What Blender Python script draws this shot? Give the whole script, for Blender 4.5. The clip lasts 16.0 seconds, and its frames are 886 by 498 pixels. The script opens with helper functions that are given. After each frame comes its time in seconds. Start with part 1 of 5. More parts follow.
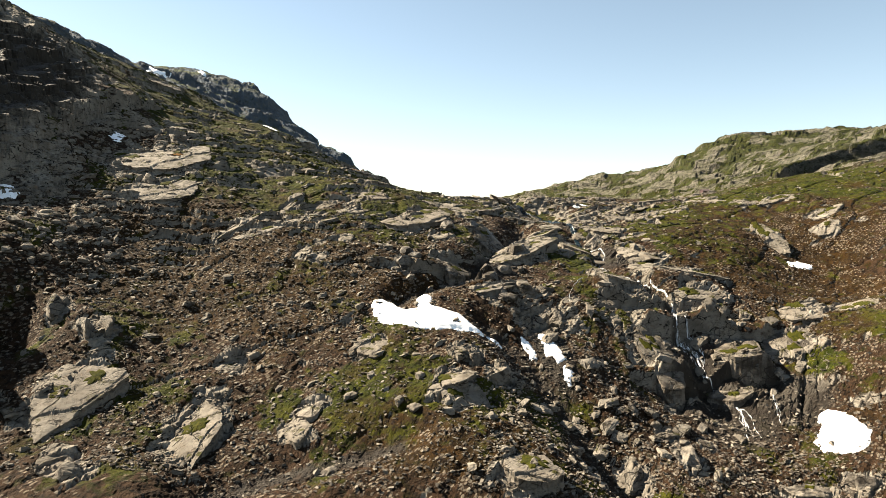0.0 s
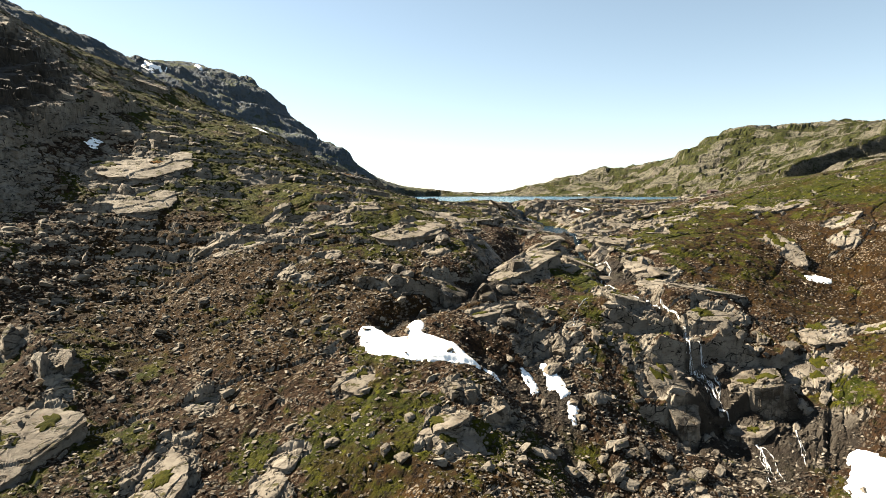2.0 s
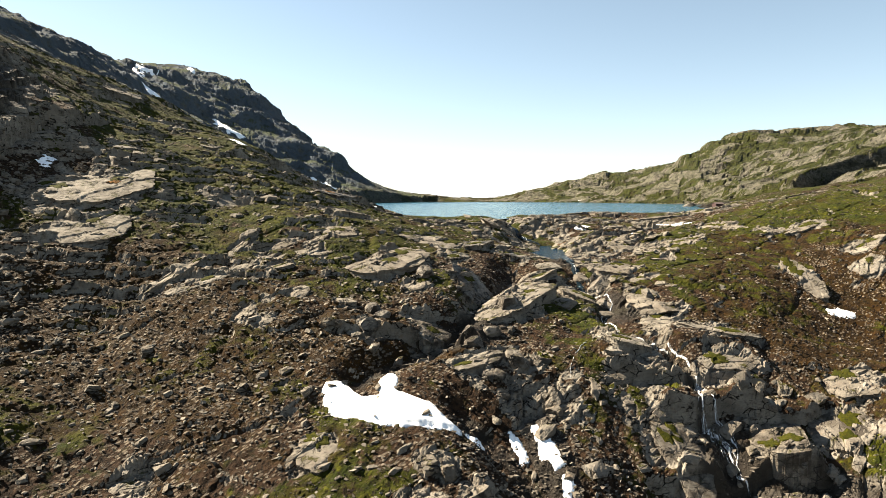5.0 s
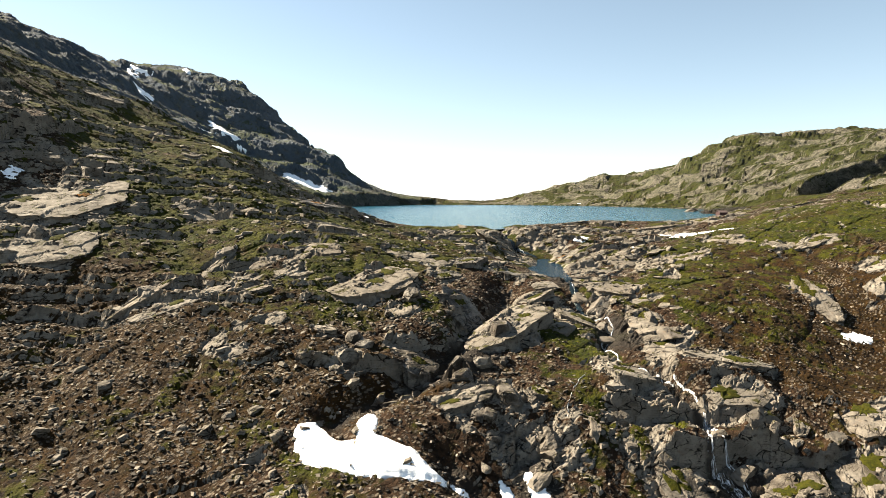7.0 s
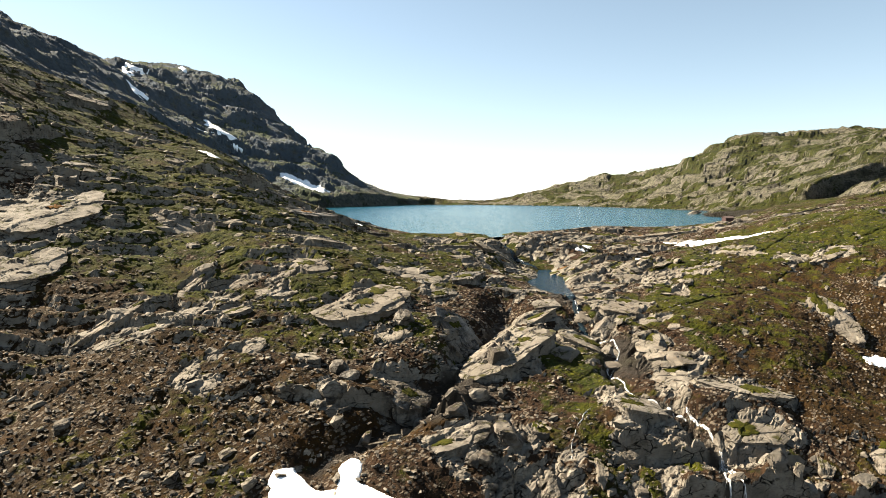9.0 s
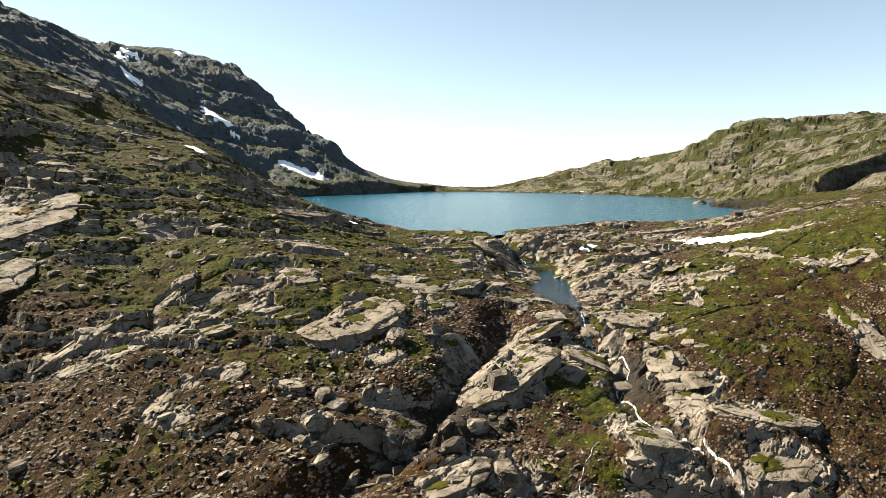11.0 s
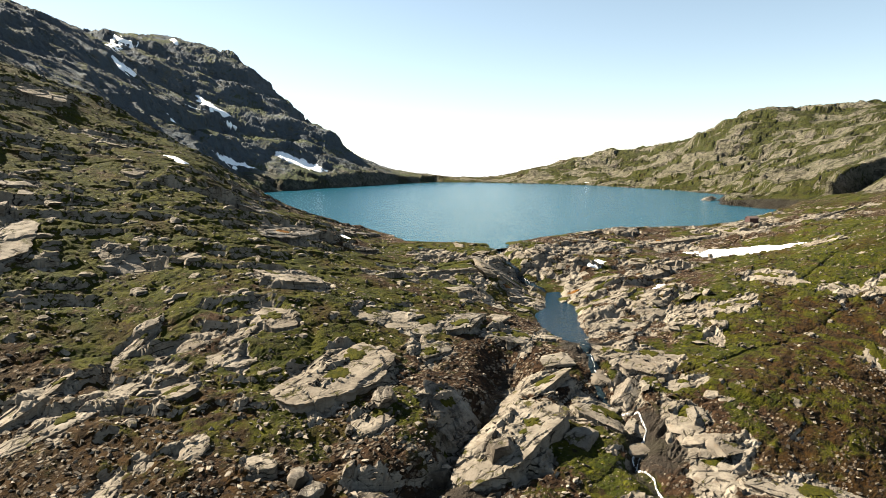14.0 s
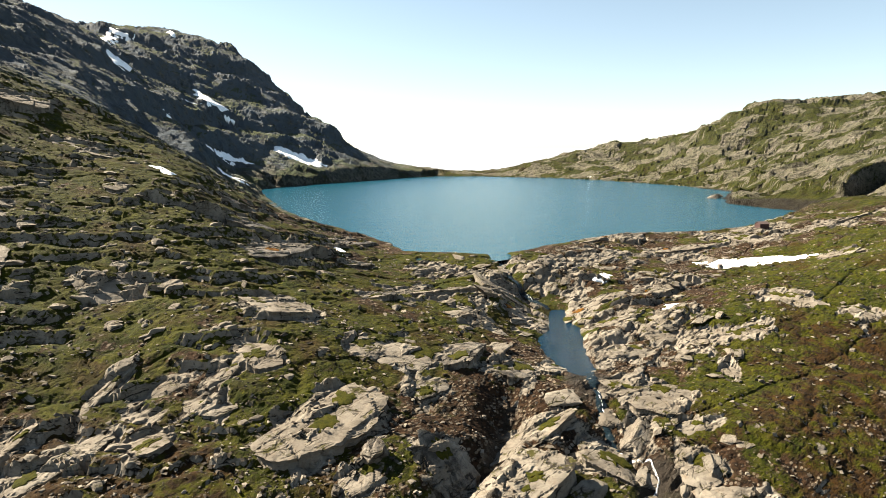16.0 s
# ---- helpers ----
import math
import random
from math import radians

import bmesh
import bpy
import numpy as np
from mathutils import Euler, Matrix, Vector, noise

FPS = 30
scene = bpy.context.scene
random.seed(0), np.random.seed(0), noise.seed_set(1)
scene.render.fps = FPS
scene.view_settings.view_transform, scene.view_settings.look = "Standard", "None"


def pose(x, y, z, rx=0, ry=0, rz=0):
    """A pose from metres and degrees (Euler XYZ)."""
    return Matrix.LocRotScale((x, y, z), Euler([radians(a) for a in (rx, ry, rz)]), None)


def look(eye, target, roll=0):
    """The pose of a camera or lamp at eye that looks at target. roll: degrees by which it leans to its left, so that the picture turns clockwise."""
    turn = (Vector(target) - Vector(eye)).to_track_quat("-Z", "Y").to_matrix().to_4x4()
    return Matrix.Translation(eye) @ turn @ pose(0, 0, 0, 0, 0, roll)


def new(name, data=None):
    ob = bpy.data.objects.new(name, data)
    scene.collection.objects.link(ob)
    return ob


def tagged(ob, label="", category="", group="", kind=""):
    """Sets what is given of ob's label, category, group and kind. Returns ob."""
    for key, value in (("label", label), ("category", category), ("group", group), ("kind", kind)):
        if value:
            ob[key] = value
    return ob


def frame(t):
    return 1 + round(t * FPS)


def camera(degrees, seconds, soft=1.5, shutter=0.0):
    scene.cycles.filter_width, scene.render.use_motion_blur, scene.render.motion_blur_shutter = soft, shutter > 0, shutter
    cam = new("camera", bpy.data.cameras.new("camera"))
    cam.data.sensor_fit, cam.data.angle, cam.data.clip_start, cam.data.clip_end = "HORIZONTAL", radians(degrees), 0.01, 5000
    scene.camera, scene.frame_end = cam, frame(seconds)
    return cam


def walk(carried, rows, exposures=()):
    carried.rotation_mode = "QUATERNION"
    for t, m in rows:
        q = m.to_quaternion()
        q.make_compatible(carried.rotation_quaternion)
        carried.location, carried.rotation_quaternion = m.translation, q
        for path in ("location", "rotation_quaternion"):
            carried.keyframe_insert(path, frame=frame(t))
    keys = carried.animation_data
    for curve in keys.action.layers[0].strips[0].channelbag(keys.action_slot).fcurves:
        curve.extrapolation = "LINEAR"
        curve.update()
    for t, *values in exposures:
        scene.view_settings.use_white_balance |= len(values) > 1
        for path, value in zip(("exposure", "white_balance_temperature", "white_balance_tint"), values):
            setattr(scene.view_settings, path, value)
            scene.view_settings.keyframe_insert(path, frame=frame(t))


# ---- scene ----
cam = camera(68.3, 16.0, soft=0.7)
METRES, EYE, TILT, LEAN, TURN = 80.0, -1.0, -4.1, 0.0, 0.0
ROWS = [
    (0.0, 0.0, 0.0, 0.0, -0.0, 0.0, -0.0),
    (0.5, 0.003, 0.0286, 0.016, 0.04, -0.43, 0.04),
    (1.0, 0.0067, 0.06, 0.0333, 0.07, -0.72, 0.08),
    (1.5, 0.0112, 0.0887, 0.0484, 0.09, -0.75, 0.12),
    (2.0, 0.0169, 0.1202, 0.063, 0.12, -0.72, 0.13),
    (2.5, 0.0235, 0.1493, 0.0767, 0.13, -0.7, 0.13),
    (3.0, 0.0304, 0.1807, 0.0899, 0.12, -0.67, 0.13),
    (3.5, 0.0366, 0.2092, 0.1018, 0.12, -0.66, 0.12),
    (4.0, 0.0439, 0.2397, 0.1139, 0.12, -0.63, 0.12),
    (6.5, 0.0773, 0.378, 0.1706, 0.08, -0.58, -0.01),
    (7.0, 0.0825, 0.4057, 0.1822, 0.07, -0.57, -0.04),
    (7.5, 0.0865, 0.4312, 0.1921, 0.05, -0.58, -0.05),
    (8.0, 0.09, 0.4585, 0.2033, 0.05, -0.63, -0.07),
    (8.5, 0.0926, 0.4836, 0.2135, 0.05, -0.69, -0.07),
    (9.0, 0.0951, 0.5109, 0.226, 0.06, -0.79, -0.11),
    (11.5, 0.1059, 0.6439, 0.2967, 0.19, -2.55, -0.07),
    (12.0, 0.108, 0.6711, 0.3134, 0.21, -2.79, -0.06),
    (12.5, 0.1102, 0.6961, 0.3294, 0.24, -2.96, -0.07),
    (13.0, 0.1132, 0.7226, 0.3479, 0.29, -3.18, -0.06),
    (13.5, 0.116, 0.747, 0.3655, 0.33, -3.38, -0.08),
    (14.0, 0.1183, 0.7738, 0.3841, 0.38, -3.59, -0.1),
    (14.5, 0.1208, 0.7981, 0.4014, 0.43, -3.79, -0.07),
    (15.0, 0.1229, 0.8239, 0.4208, 0.48, -4.04, -0.06),
    (15.5, 0.1248, 0.8477, 0.4384, 0.51, -4.29, -0.05),
    (16.0, 0.1276, 0.8734, 0.4572, 0.55, -4.53, -0.02),
]
walk(cam, [(t, pose(0, 0, EYE, TILT, LEAN, TURN) @ pose(METRES * x, METRES * y, METRES * z, 90 + pitch, roll, yaw)) for t, x, y, z, yaw, pitch, roll in ROWS],
     exposures=[(0.0, 2.41, 6900, 10.0), (16.0, 2.41, 6900, 10.0)])

# ---- light ----
SUN_TURN, SUN_HEIGHT = 69.0, 40.0     # degrees left of the valley's axis, degrees above the horizon
sun_dir = Vector((-math.sin(radians(SUN_TURN)) * math.cos(radians(SUN_HEIGHT)), math.cos(radians(SUN_TURN)) * math.cos(radians(SUN_HEIGHT)), math.sin(radians(SUN_HEIGHT))))
sun = new("sun", bpy.data.lights.new("sun", "SUN"))
sun.data.energy, sun.data.angle, sun.data.color = 5.0, radians(0.53), (1.0, 0.902, 0.74)
sun.matrix_world = look(sun_dir * 900, (0, 0, 0))
world = bpy.data.worlds.new("sky")
scene.world = world
world.use_nodes = True
sky = world.node_tree.nodes.new("ShaderNodeTexSky")
sky.sky_type, sky.sun_disc = "NISHITA", False
sky.sun_elevation, sky.sun_rotation = radians(SUN_HEIGHT), radians(-SUN_TURN)
sky.altitude, sky.air_density, sky.dust_density, sky.ozone_density = 2000, 1.0, 1.0, 1.2
pale = world.node_tree.nodes.new("ShaderNodeHueSaturation")
pale.inputs["Hue"].default_value, pale.inputs["Saturation"].default_value = 0.485, 0.8
world.node_tree.links.new(sky.outputs["Color"], pale.inputs["Color"])
world.node_tree.links.new(pale.outputs["Color"], world.node_tree.nodes["Background"].inputs["Color"])
world.node_tree.nodes["Background"].inputs["Strength"].default_value = 0.037

# ---- materials ----
class Nodes:
    """A short way to write a node material."""

    def __init__(self, name):
        self.mat = bpy.data.materials.new(name)
        self.mat.use_nodes = True
        self.tree = self.mat.node_tree
        self.shader = self.tree.nodes["Principled BSDF"]

    def node(self, kind, sets=None, **inputs):
        n = self.tree.nodes.new("ShaderNode" + kind)
        for key, value in (sets or {}).items():
            setattr(n, key, value)
        for key, value in inputs.items():
            self.put(n.inputs[int(key[1:]) if key[0] == "i" and key[1:].isdigit() else key.replace("_", " ")], value)
        return n

    def put(self, socket, value):
        if isinstance(value, bpy.types.NodeSocket):
            self.tree.links.new(value, socket)
        else:
            socket.default_value = value

    def noise(self, scale, detail=4.0, rough=0.55, vector=None, twist=0.0):
        n = self.node("TexNoise", Scale=scale, Detail=detail, Roughness=rough, Distortion=twist)
        self.put(n.inputs["Vector"], vector or self.place())
        return n.outputs["Fac"]

    def place(self):
        return self.node("NewGeometry").outputs["Position"]

    def ramp(self, value, a, b):
        return self.node("MapRange", {"interpolation_type": "SMOOTHSTEP"}, Value=value, From_Min=a, From_Max=b).outputs["Result"]

    def calc(self, what, a, b=0.0):
        return self.node("Math", {"operation": what}, i0=a, i1=b).outputs[0]

    def mix(self, f, a, b):
        n = self.node("Mix", {"data_type": "RGBA"})
        self.put(n.inputs[0], f), self.put(n.inputs[6], a), self.put(n.inputs[7], b)
        return n.outputs[2]

    def field(self, name):
        return self.node("Attribute", {"attribute_name": name}).outputs["Fac"]

    def bump(self, height, strength=0.5, distance=0.1, under=None):
        n = self.node("Bump", Strength=strength, Distance=distance, Height=height)
        if under:
            self.put(n.inputs["Normal"], under)
        return n.outputs["Normal"]

    def done(self, colour, rough=0.9, normal=None, **more):
        self.put(self.shader.inputs["Base Color"], colour)
        self.put(self.shader.inputs["Roughness"], rough)
        if normal:
            self.put(self.shader.inputs["Normal"], normal)
        for key, value in more.items():
            self.put(self.shader.inputs[key.replace("_", " ")], value)
        return self.mat


def rgb(r, g, b):
    return (r, g, b, 1.0)


def rock_colour(n):
    """Grey gneiss with pale and rusty bands, dark lichen and seams."""
    at = n.place()
    wide, fine = n.noise(0.22, 5, 0.6, at), n.noise(2.6, 8, 0.7, at)
    band = n.node("Mapping", Vector=at, Rotation=(0.35, 0.25, 0.4), Scale=(0.5, 1.4, 5.0)).outputs[0]
    seam = n.noise(1.0, 6, 0.65, band, 0.6)
    c = n.mix(n.ramp(wide, 0.35, 0.7), rgb(0.112, 0.0985, 0.0805), rgb(0.186, 0.167, 0.140))
    c = n.mix(n.calc("MULTIPLY", n.ramp(n.noise(0.45, 7, 0.68, at), 0.52, 0.66), 0.50), c, rgb(0.035, 0.0294, 0.0238))
    c = n.mix(n.calc("MULTIPLY", n.ramp(seam, 0.52, 0.70), 0.5), c, rgb(0.0399, 0.0322, 0.0245))
    c = n.mix(n.calc("MULTIPLY", n.ramp(fine, 0.54, 0.72), 0.65), c, rgb(0.0294, 0.0245, 0.0182))
    c = n.mix(n.calc("MULTIPLY", n.ramp(n.noise(0.8, 3), 0.56, 0.75), 0.45), c, rgb(0.1155, 0.0763, 0.0455))
    # cracks that follow the layers
    bent = n.node("VectorMath", {"operation": "ADD"}, i0=at, i1=n.node("TexNoise", Vector=at, Scale=0.5, Detail=3.0).outputs["Color"]).outputs[0]
    lie = n.node("Mapping", {"vector_type": "TEXTURE"}, Vector=bent, Rotation=(0.0, 0.0, 0.85), Scale=(8.0, 1.5, 1.3)).outputs[0]
    crack = n.ramp(n.node("TexVoronoi", {"feature": "DISTANCE_TO_EDGE"}, Vector=lie, Scale=1.0).outputs["Distance"], 0.06, 0.015)
    lie = n.node("Mapping", {"vector_type": "TEXTURE"}, Vector=bent, Rotation=(0.0, 0.0, 0.75), Scale=(2.6, 0.55, 0.6)).outputs[0]
    crack = n.calc("MAXIMUM", crack, n.calc("MULTIPLY", n.ramp(n.node("TexVoronoi", {"feature": "DISTANCE_TO_EDGE"}, Vector=lie, Scale=1.0).outputs["Distance"], 0.07, 0.02), 0.45))
    crack = n.calc("MULTIPLY", crack, n.ramp(n.noise(0.5, 4, 0.6, at), 0.44, 0.58))
    c = n.mix(crack, c, rgb(0.007, 0.0056, 0.0042))
    return c, n.calc("SUBTRACT", n.calc("ADD", fine, n.calc("MULTIPLY", seam, 0.8)), n.calc("MULTIPLY", crack, 1.5))


def rock_material(name="gneiss", wet_shading=0.0):
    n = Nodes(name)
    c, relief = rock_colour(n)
    # darker copy of the gneiss: wet stone, with shade put into the colour
    if wet_shading:
        c = n.mix(n.calc("MULTIPLY", n.ramp(n.noise(0.35, 5, 0.65), 0.42, 0.60), wet_shading), c, rgb(0.0136, 0.0112, 0.0088))
    own = n.node("ObjectInfo").outputs["Random"]
    c = n.mix(n.calc("MULTIPLY", own, 0.35), c, rgb(0.0984, 0.0792, 0.06))
    top = n.node("SeparateXYZ", i0=n.node("NewGeometry").outputs["Normal"]).outputs[2]
    mossy = n.calc("MULTIPLY", n.ramp(n.noise(0.5, 7, 0.72), 0.56, 0.63), n.ramp(top, 0.7, 0.9))
    c = n.mix(mossy, c, rgb(0.0304, 0.028, 0.0048))
    return n.done(c, 0.5 if wet_shading else 0.88, n.bump(relief, 0.8, 0.16), Specular_IOR_Level=0.15 if wet_shading else 0.15)


def ground_material():
    n = Nodes("mountain_ground")
    rock, rock_relief = rock_colour(n)
    at = n.place()
    tuft, speck, clump = n.noise(1.1, 9, 0.75, at), n.noise(4.5, 5, 0.75, at), n.noise(0.30, 6, 0.65, at)
    moss = n.mix(n.ramp(clump, 0.38, 0.62), rgb(0.0130, 0.0176, 0.0004), rgb(0.0290, 0.0300, 0.0006))
    moss = n.mix(n.ramp(n.noise(0.11, 5, 0.6), 0.50, 0.68), moss, rgb(0.0205, 0.0128, 0.0014))
    moss = n.mix(n.calc("MULTIPLY", n.ramp(n.noise(0.8, 4), 0.57, 0.68), 0.8), moss, rgb(0.0520, 0.0530, 0.0016))
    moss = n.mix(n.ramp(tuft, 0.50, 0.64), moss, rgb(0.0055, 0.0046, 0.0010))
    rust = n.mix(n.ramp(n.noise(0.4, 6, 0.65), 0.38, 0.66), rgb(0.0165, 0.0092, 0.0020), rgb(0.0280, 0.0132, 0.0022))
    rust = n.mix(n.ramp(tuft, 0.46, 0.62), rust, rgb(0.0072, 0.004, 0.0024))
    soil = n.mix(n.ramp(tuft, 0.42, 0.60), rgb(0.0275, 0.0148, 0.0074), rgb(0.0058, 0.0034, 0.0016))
    jitter = n.calc("MULTIPLY", n.calc("SUBTRACT", n.noise(0.55, 8, 0.7), 0.5), 1.9)
    green_f = n.ramp(n.calc("ADD", n.field("turf"), jitter), 0.08, 0.36)
    heath_f = n.ramp(n.calc("ADD", n.field("heath"), jitter), 0.15, 0.5)
    cover = n.mix(heath_f, n.mix(green_f, soil, moss), n.mix(n.calc("MULTIPLY", green_f, n.ramp(clump, 0.45, 0.6)), rust, moss))
    gravel = n.ramp(n.calc("ADD", n.calc("MULTIPLY", n.field("pebble"), 3.0), n.calc("MULTIPLY", n.calc("SUBTRACT", speck, 0.60), 5.0)), 0.3, 0.7)
    # flat shards that lie packed between the plants
    strewn = n.node("Mapping", {"vector_type": "TEXTURE"}, Vector=at, Rotation=(0.0, 0.0, 0.8), Scale=(0.85, 0.45, 0.5)).outputs[0]
    shard = n.node("TexVoronoi", Vector=strewn, Scale=1.0)
    which = n.node("SeparateXYZ", i0=shard.outputs["Color"]).outputs
    solid = n.ramp(shard.outputs["Distance"], 0.52, 0.36)
    thick = n.ramp(n.noise(0.16, 5, 0.65), 0.40, 0.58)
    packed = n.calc("MULTIPLY", n.calc("MULTIPLY", solid, n.ramp(n.calc("ADD", which[0], thick), 0.95, 1.05)), n.node("MapRange", Value=green_f, To_Min=0.9, To_Max=0.06).outputs[0])
    gravel = n.calc("MULTIPLY", gravel, n.node("MapRange", Value=green_f, To_Min=0.75, To_Max=0.10).outputs[0])
    cover = n.mix(gravel, cover, n.mix(n.ramp(n.noise(3.1, 3), 0.4, 0.65), rgb(0.1024, 0.0848, 0.064), rgb(0.044, 0.0328, 0.0232)))
    cover = n.mix(packed, cover, n.mix(which[1], rgb(0.04, 0.0288, 0.0208), rgb(0.16, 0.1304, 0.0976)))
    steep = n.node("SeparateXYZ", i0=n.node("NewGeometry").outputs["Normal"]).outputs[2]
    rock_f = n.ramp(n.calc("ADD", n.calc("ADD", n.field("bare"), n.calc("MULTIPLY", jitter, 0.8)), n.calc("MULTIPLY", n.ramp(steep, 0.64, 0.40), 0.8)), 0.5, 0.75)
    colour = n.mix(rock_f, cover, rock)
    # far up the hillsides lichen and heather grow over everything; crevice shade is painted in
    grown = n.calc("MULTIPLY", n.field("lichen"), n.ramp(n.noise(0.09, 8, 0.78), 0.36, 0.56))
    colour = n.mix(n.calc("MULTIPLY", grown, 0.42), colour, n.mix(n.noise(0.05, 4), rgb(0.030, 0.038, 0.005), rgb(0.058, 0.062, 0.018)))
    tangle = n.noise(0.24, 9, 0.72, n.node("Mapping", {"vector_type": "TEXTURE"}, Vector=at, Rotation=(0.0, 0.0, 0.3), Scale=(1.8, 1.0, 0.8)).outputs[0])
    # dark patches: heather, and the shade of small crevices put into the colour
    heather_shade = n.calc("MULTIPLY", n.field("lichen"), n.ramp(tangle, 0.51, 0.57))
    colour = n.mix(n.calc("MULTIPLY", heather_shade, 0.68), colour, rgb(0.012, 0.012, 0.006))
    # the mountain's shade and blue haze are painted on, left off ledges and shore
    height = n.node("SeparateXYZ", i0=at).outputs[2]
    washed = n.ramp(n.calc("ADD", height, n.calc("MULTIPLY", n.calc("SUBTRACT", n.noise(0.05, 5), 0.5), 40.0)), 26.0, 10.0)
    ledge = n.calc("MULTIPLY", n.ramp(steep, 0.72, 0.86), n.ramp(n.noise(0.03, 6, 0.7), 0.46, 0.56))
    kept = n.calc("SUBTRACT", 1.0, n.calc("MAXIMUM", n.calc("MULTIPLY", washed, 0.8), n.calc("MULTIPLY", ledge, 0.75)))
    colour = n.mix(n.calc("MULTIPLY", n.calc("MULTIPLY", n.field("shade_haze"), ledge), 0.8), colour, rgb(0.040, 0.052, 0.010))
    # blue-grey tint that puts shade and haze into the mountain's colour
    shade_haze = n.calc("MULTIPLY", n.calc("MULTIPLY", n.field("shade_haze"), kept), n.ramp(n.noise(0.12, 7, 0.7), 0.25, 0.55))
    colour = n.mix(n.calc("MULTIPLY", shade_haze, 0.90), colour, n.mix(n.noise(0.07, 5), rgb(0.052, 0.070, 0.094), rgb(0.092, 0.111, 0.130)))
    # near-black for wet rock, and for shade painted on the cliff and gorge
    wet_shade = n.ramp(n.calc("ADD", n.field("wet_shade"), n.calc("MULTIPLY", jitter, 0.4)), 0.4, 0.8)
    colour = n.mix(n.calc("MULTIPLY", wet_shade, 0.9), colour, rgb(0.015, 0.012, 0.009))
    rough = n.node("MapRange", Value=wet_shade, To_Min=0.93, To_Max=0.6).outputs[0]
    plant = n.node("MapRange", Value=rock_f, To_Min=1.0, To_Max=0.12).outputs[0]
    lie_of = n.calc("MULTIPLY", plant, n.calc("ADD", n.calc("MULTIPLY", tuft, 0.8), n.calc("ADD", n.calc("MULTIPLY", speck, 0.4), n.calc("MULTIPLY", packed, 0.35))))
    return n.done(colour, rough, n.bump(rock_relief, 0.5, 0.16, n.bump(lie_of, 1.0, 0.35, n.bump(n.calc("MULTIPLY", n.field("lichen"), tangle), 1.0, 5.0))), Specular_IOR_Level=0.1)


ROCK = rock_material()
WET_SHADED_ROCK = rock_material("wet_shaded_gneiss", 0.92)
GROUND = ground_material()


def water_material(name, colour, ripple, size, rough):
    n = Nodes(name)
    wave = n.node("Mapping", Vector=n.place(), Scale=(1.0, 2.2, 1.0)).outputs[0]
    return n.done(colour, rough, n.bump(n.noise(size, 6, 0.65, wave), ripple, 0.3, n.bump(n.noise(size * 0.12, 4, 0.6, wave), ripple * 0.5, 1.2)), IOR=1.33)


LAKE = water_material("tarn_water", rgb(0.003, 0.045, 0.073), 1.3, 0.5, 0.14)


def snow_material():
    n = Nodes("old_snow")
    c = n.mix(n.ramp(n.noise(0.8, 5), 0.4, 0.75), rgb(0.86, 0.88, 0.9), rgb(0.72, 0.74, 0.76))
    return n.done(c, 0.6, n.bump(n.noise(2.0, 4), 0.3, 0.15))


SNOW = snow_material()


def stone_material():
    n = Nodes("loose_stone")
    own = n.node("NewGeometry").outputs["Random Per Island"]
    c = n.mix(n.calc("POWER", own, 2.1), rgb(0.027, 0.0216, 0.0168), rgb(0.185, 0.163, 0.135))
    c = n.mix(n.ramp(n.noise(5.0, 5, 0.7), 0.5, 0.72), c, rgb(0.0462, 0.0383, 0.0297))
    return n.done(c, 0.9, n.bump(n.noise(9.0, 3), 0.5, 0.05), Specular_IOR_Level=0.15)


STONE = stone_material()


def cushion_material(name, low, high):
    n = Nodes(name)
    c = n.mix(n.ramp(n.noise(1.3, 6, 0.7), 0.36, 0.64), low, high)
    c = n.mix(n.ramp(n.noise(4.0, 5, 0.75), 0.52, 0.66), c, rgb(0.010, 0.008, 0.003))
    return n.done(c, 0.95, n.bump(n.noise(5.0, 6, 0.7), 0.9, 0.15), Specular_IOR_Level=0.08)


MOSS = cushion_material("moss_cushion", rgb(0.018, 0.021, 0.002), rgb(0.036, 0.034, 0.003))
RUSTY_MOSS = cushion_material("rusty_moss", rgb(0.060, 0.026, 0.004), rgb(0.105, 0.045, 0.006))


def foam_material():
    n = Nodes("white_water")
    run = n.node("Mapping", Vector=n.place(), Scale=(4.0, 0.8, 0.5)).outputs[0]
    c = n.mix(n.ramp(n.noise(1.6, 5, 0.7, run), 0.42, 0.62), rgb(0.78, 0.80, 0.82), rgb(0.25, 0.26, 0.27))
    thin = n.ramp(n.noise(1.3, 6, 0.75, run), 0.60, 0.44)
    return n.done(c, 0.3, n.bump(n.noise(3.0, 4), 0.6, 0.1), Alpha=n.calc("MULTIPLY", thin, 0.75))


FOAM = foam_material()
STREAM = water_material("stream_water", rgb(0.006, 0.013, 0.018), 1.0, 2.6, 0.12)
POOL_WATER = water_material("pool_water", rgb(0.003, 0.020, 0.040), 1.8, 1.6, 0.12)


def paint_material():
    n = Nodes("red_paint")
    board = n.node("Mapping", Vector=n.place(), Scale=(6, 6, 0.3)).outputs[0]
    c = n.mix(n.ramp(n.noise(1.0, 4, 0.6, board), 0.4, 0.7), rgb(0.028, 0.006, 0.006), rgb(0.018, 0.005, 0.004))
    return n.done(c, 0.7)


def felt_material():
    n = Nodes("roof_felt")
    return n.done(n.mix(n.noise(1.5, 4), rgb(0.03, 0.02, 0.02), rgb(0.07, 0.045, 0.04)), 0.85)


PAINT, FELT = paint_material(), felt_material()

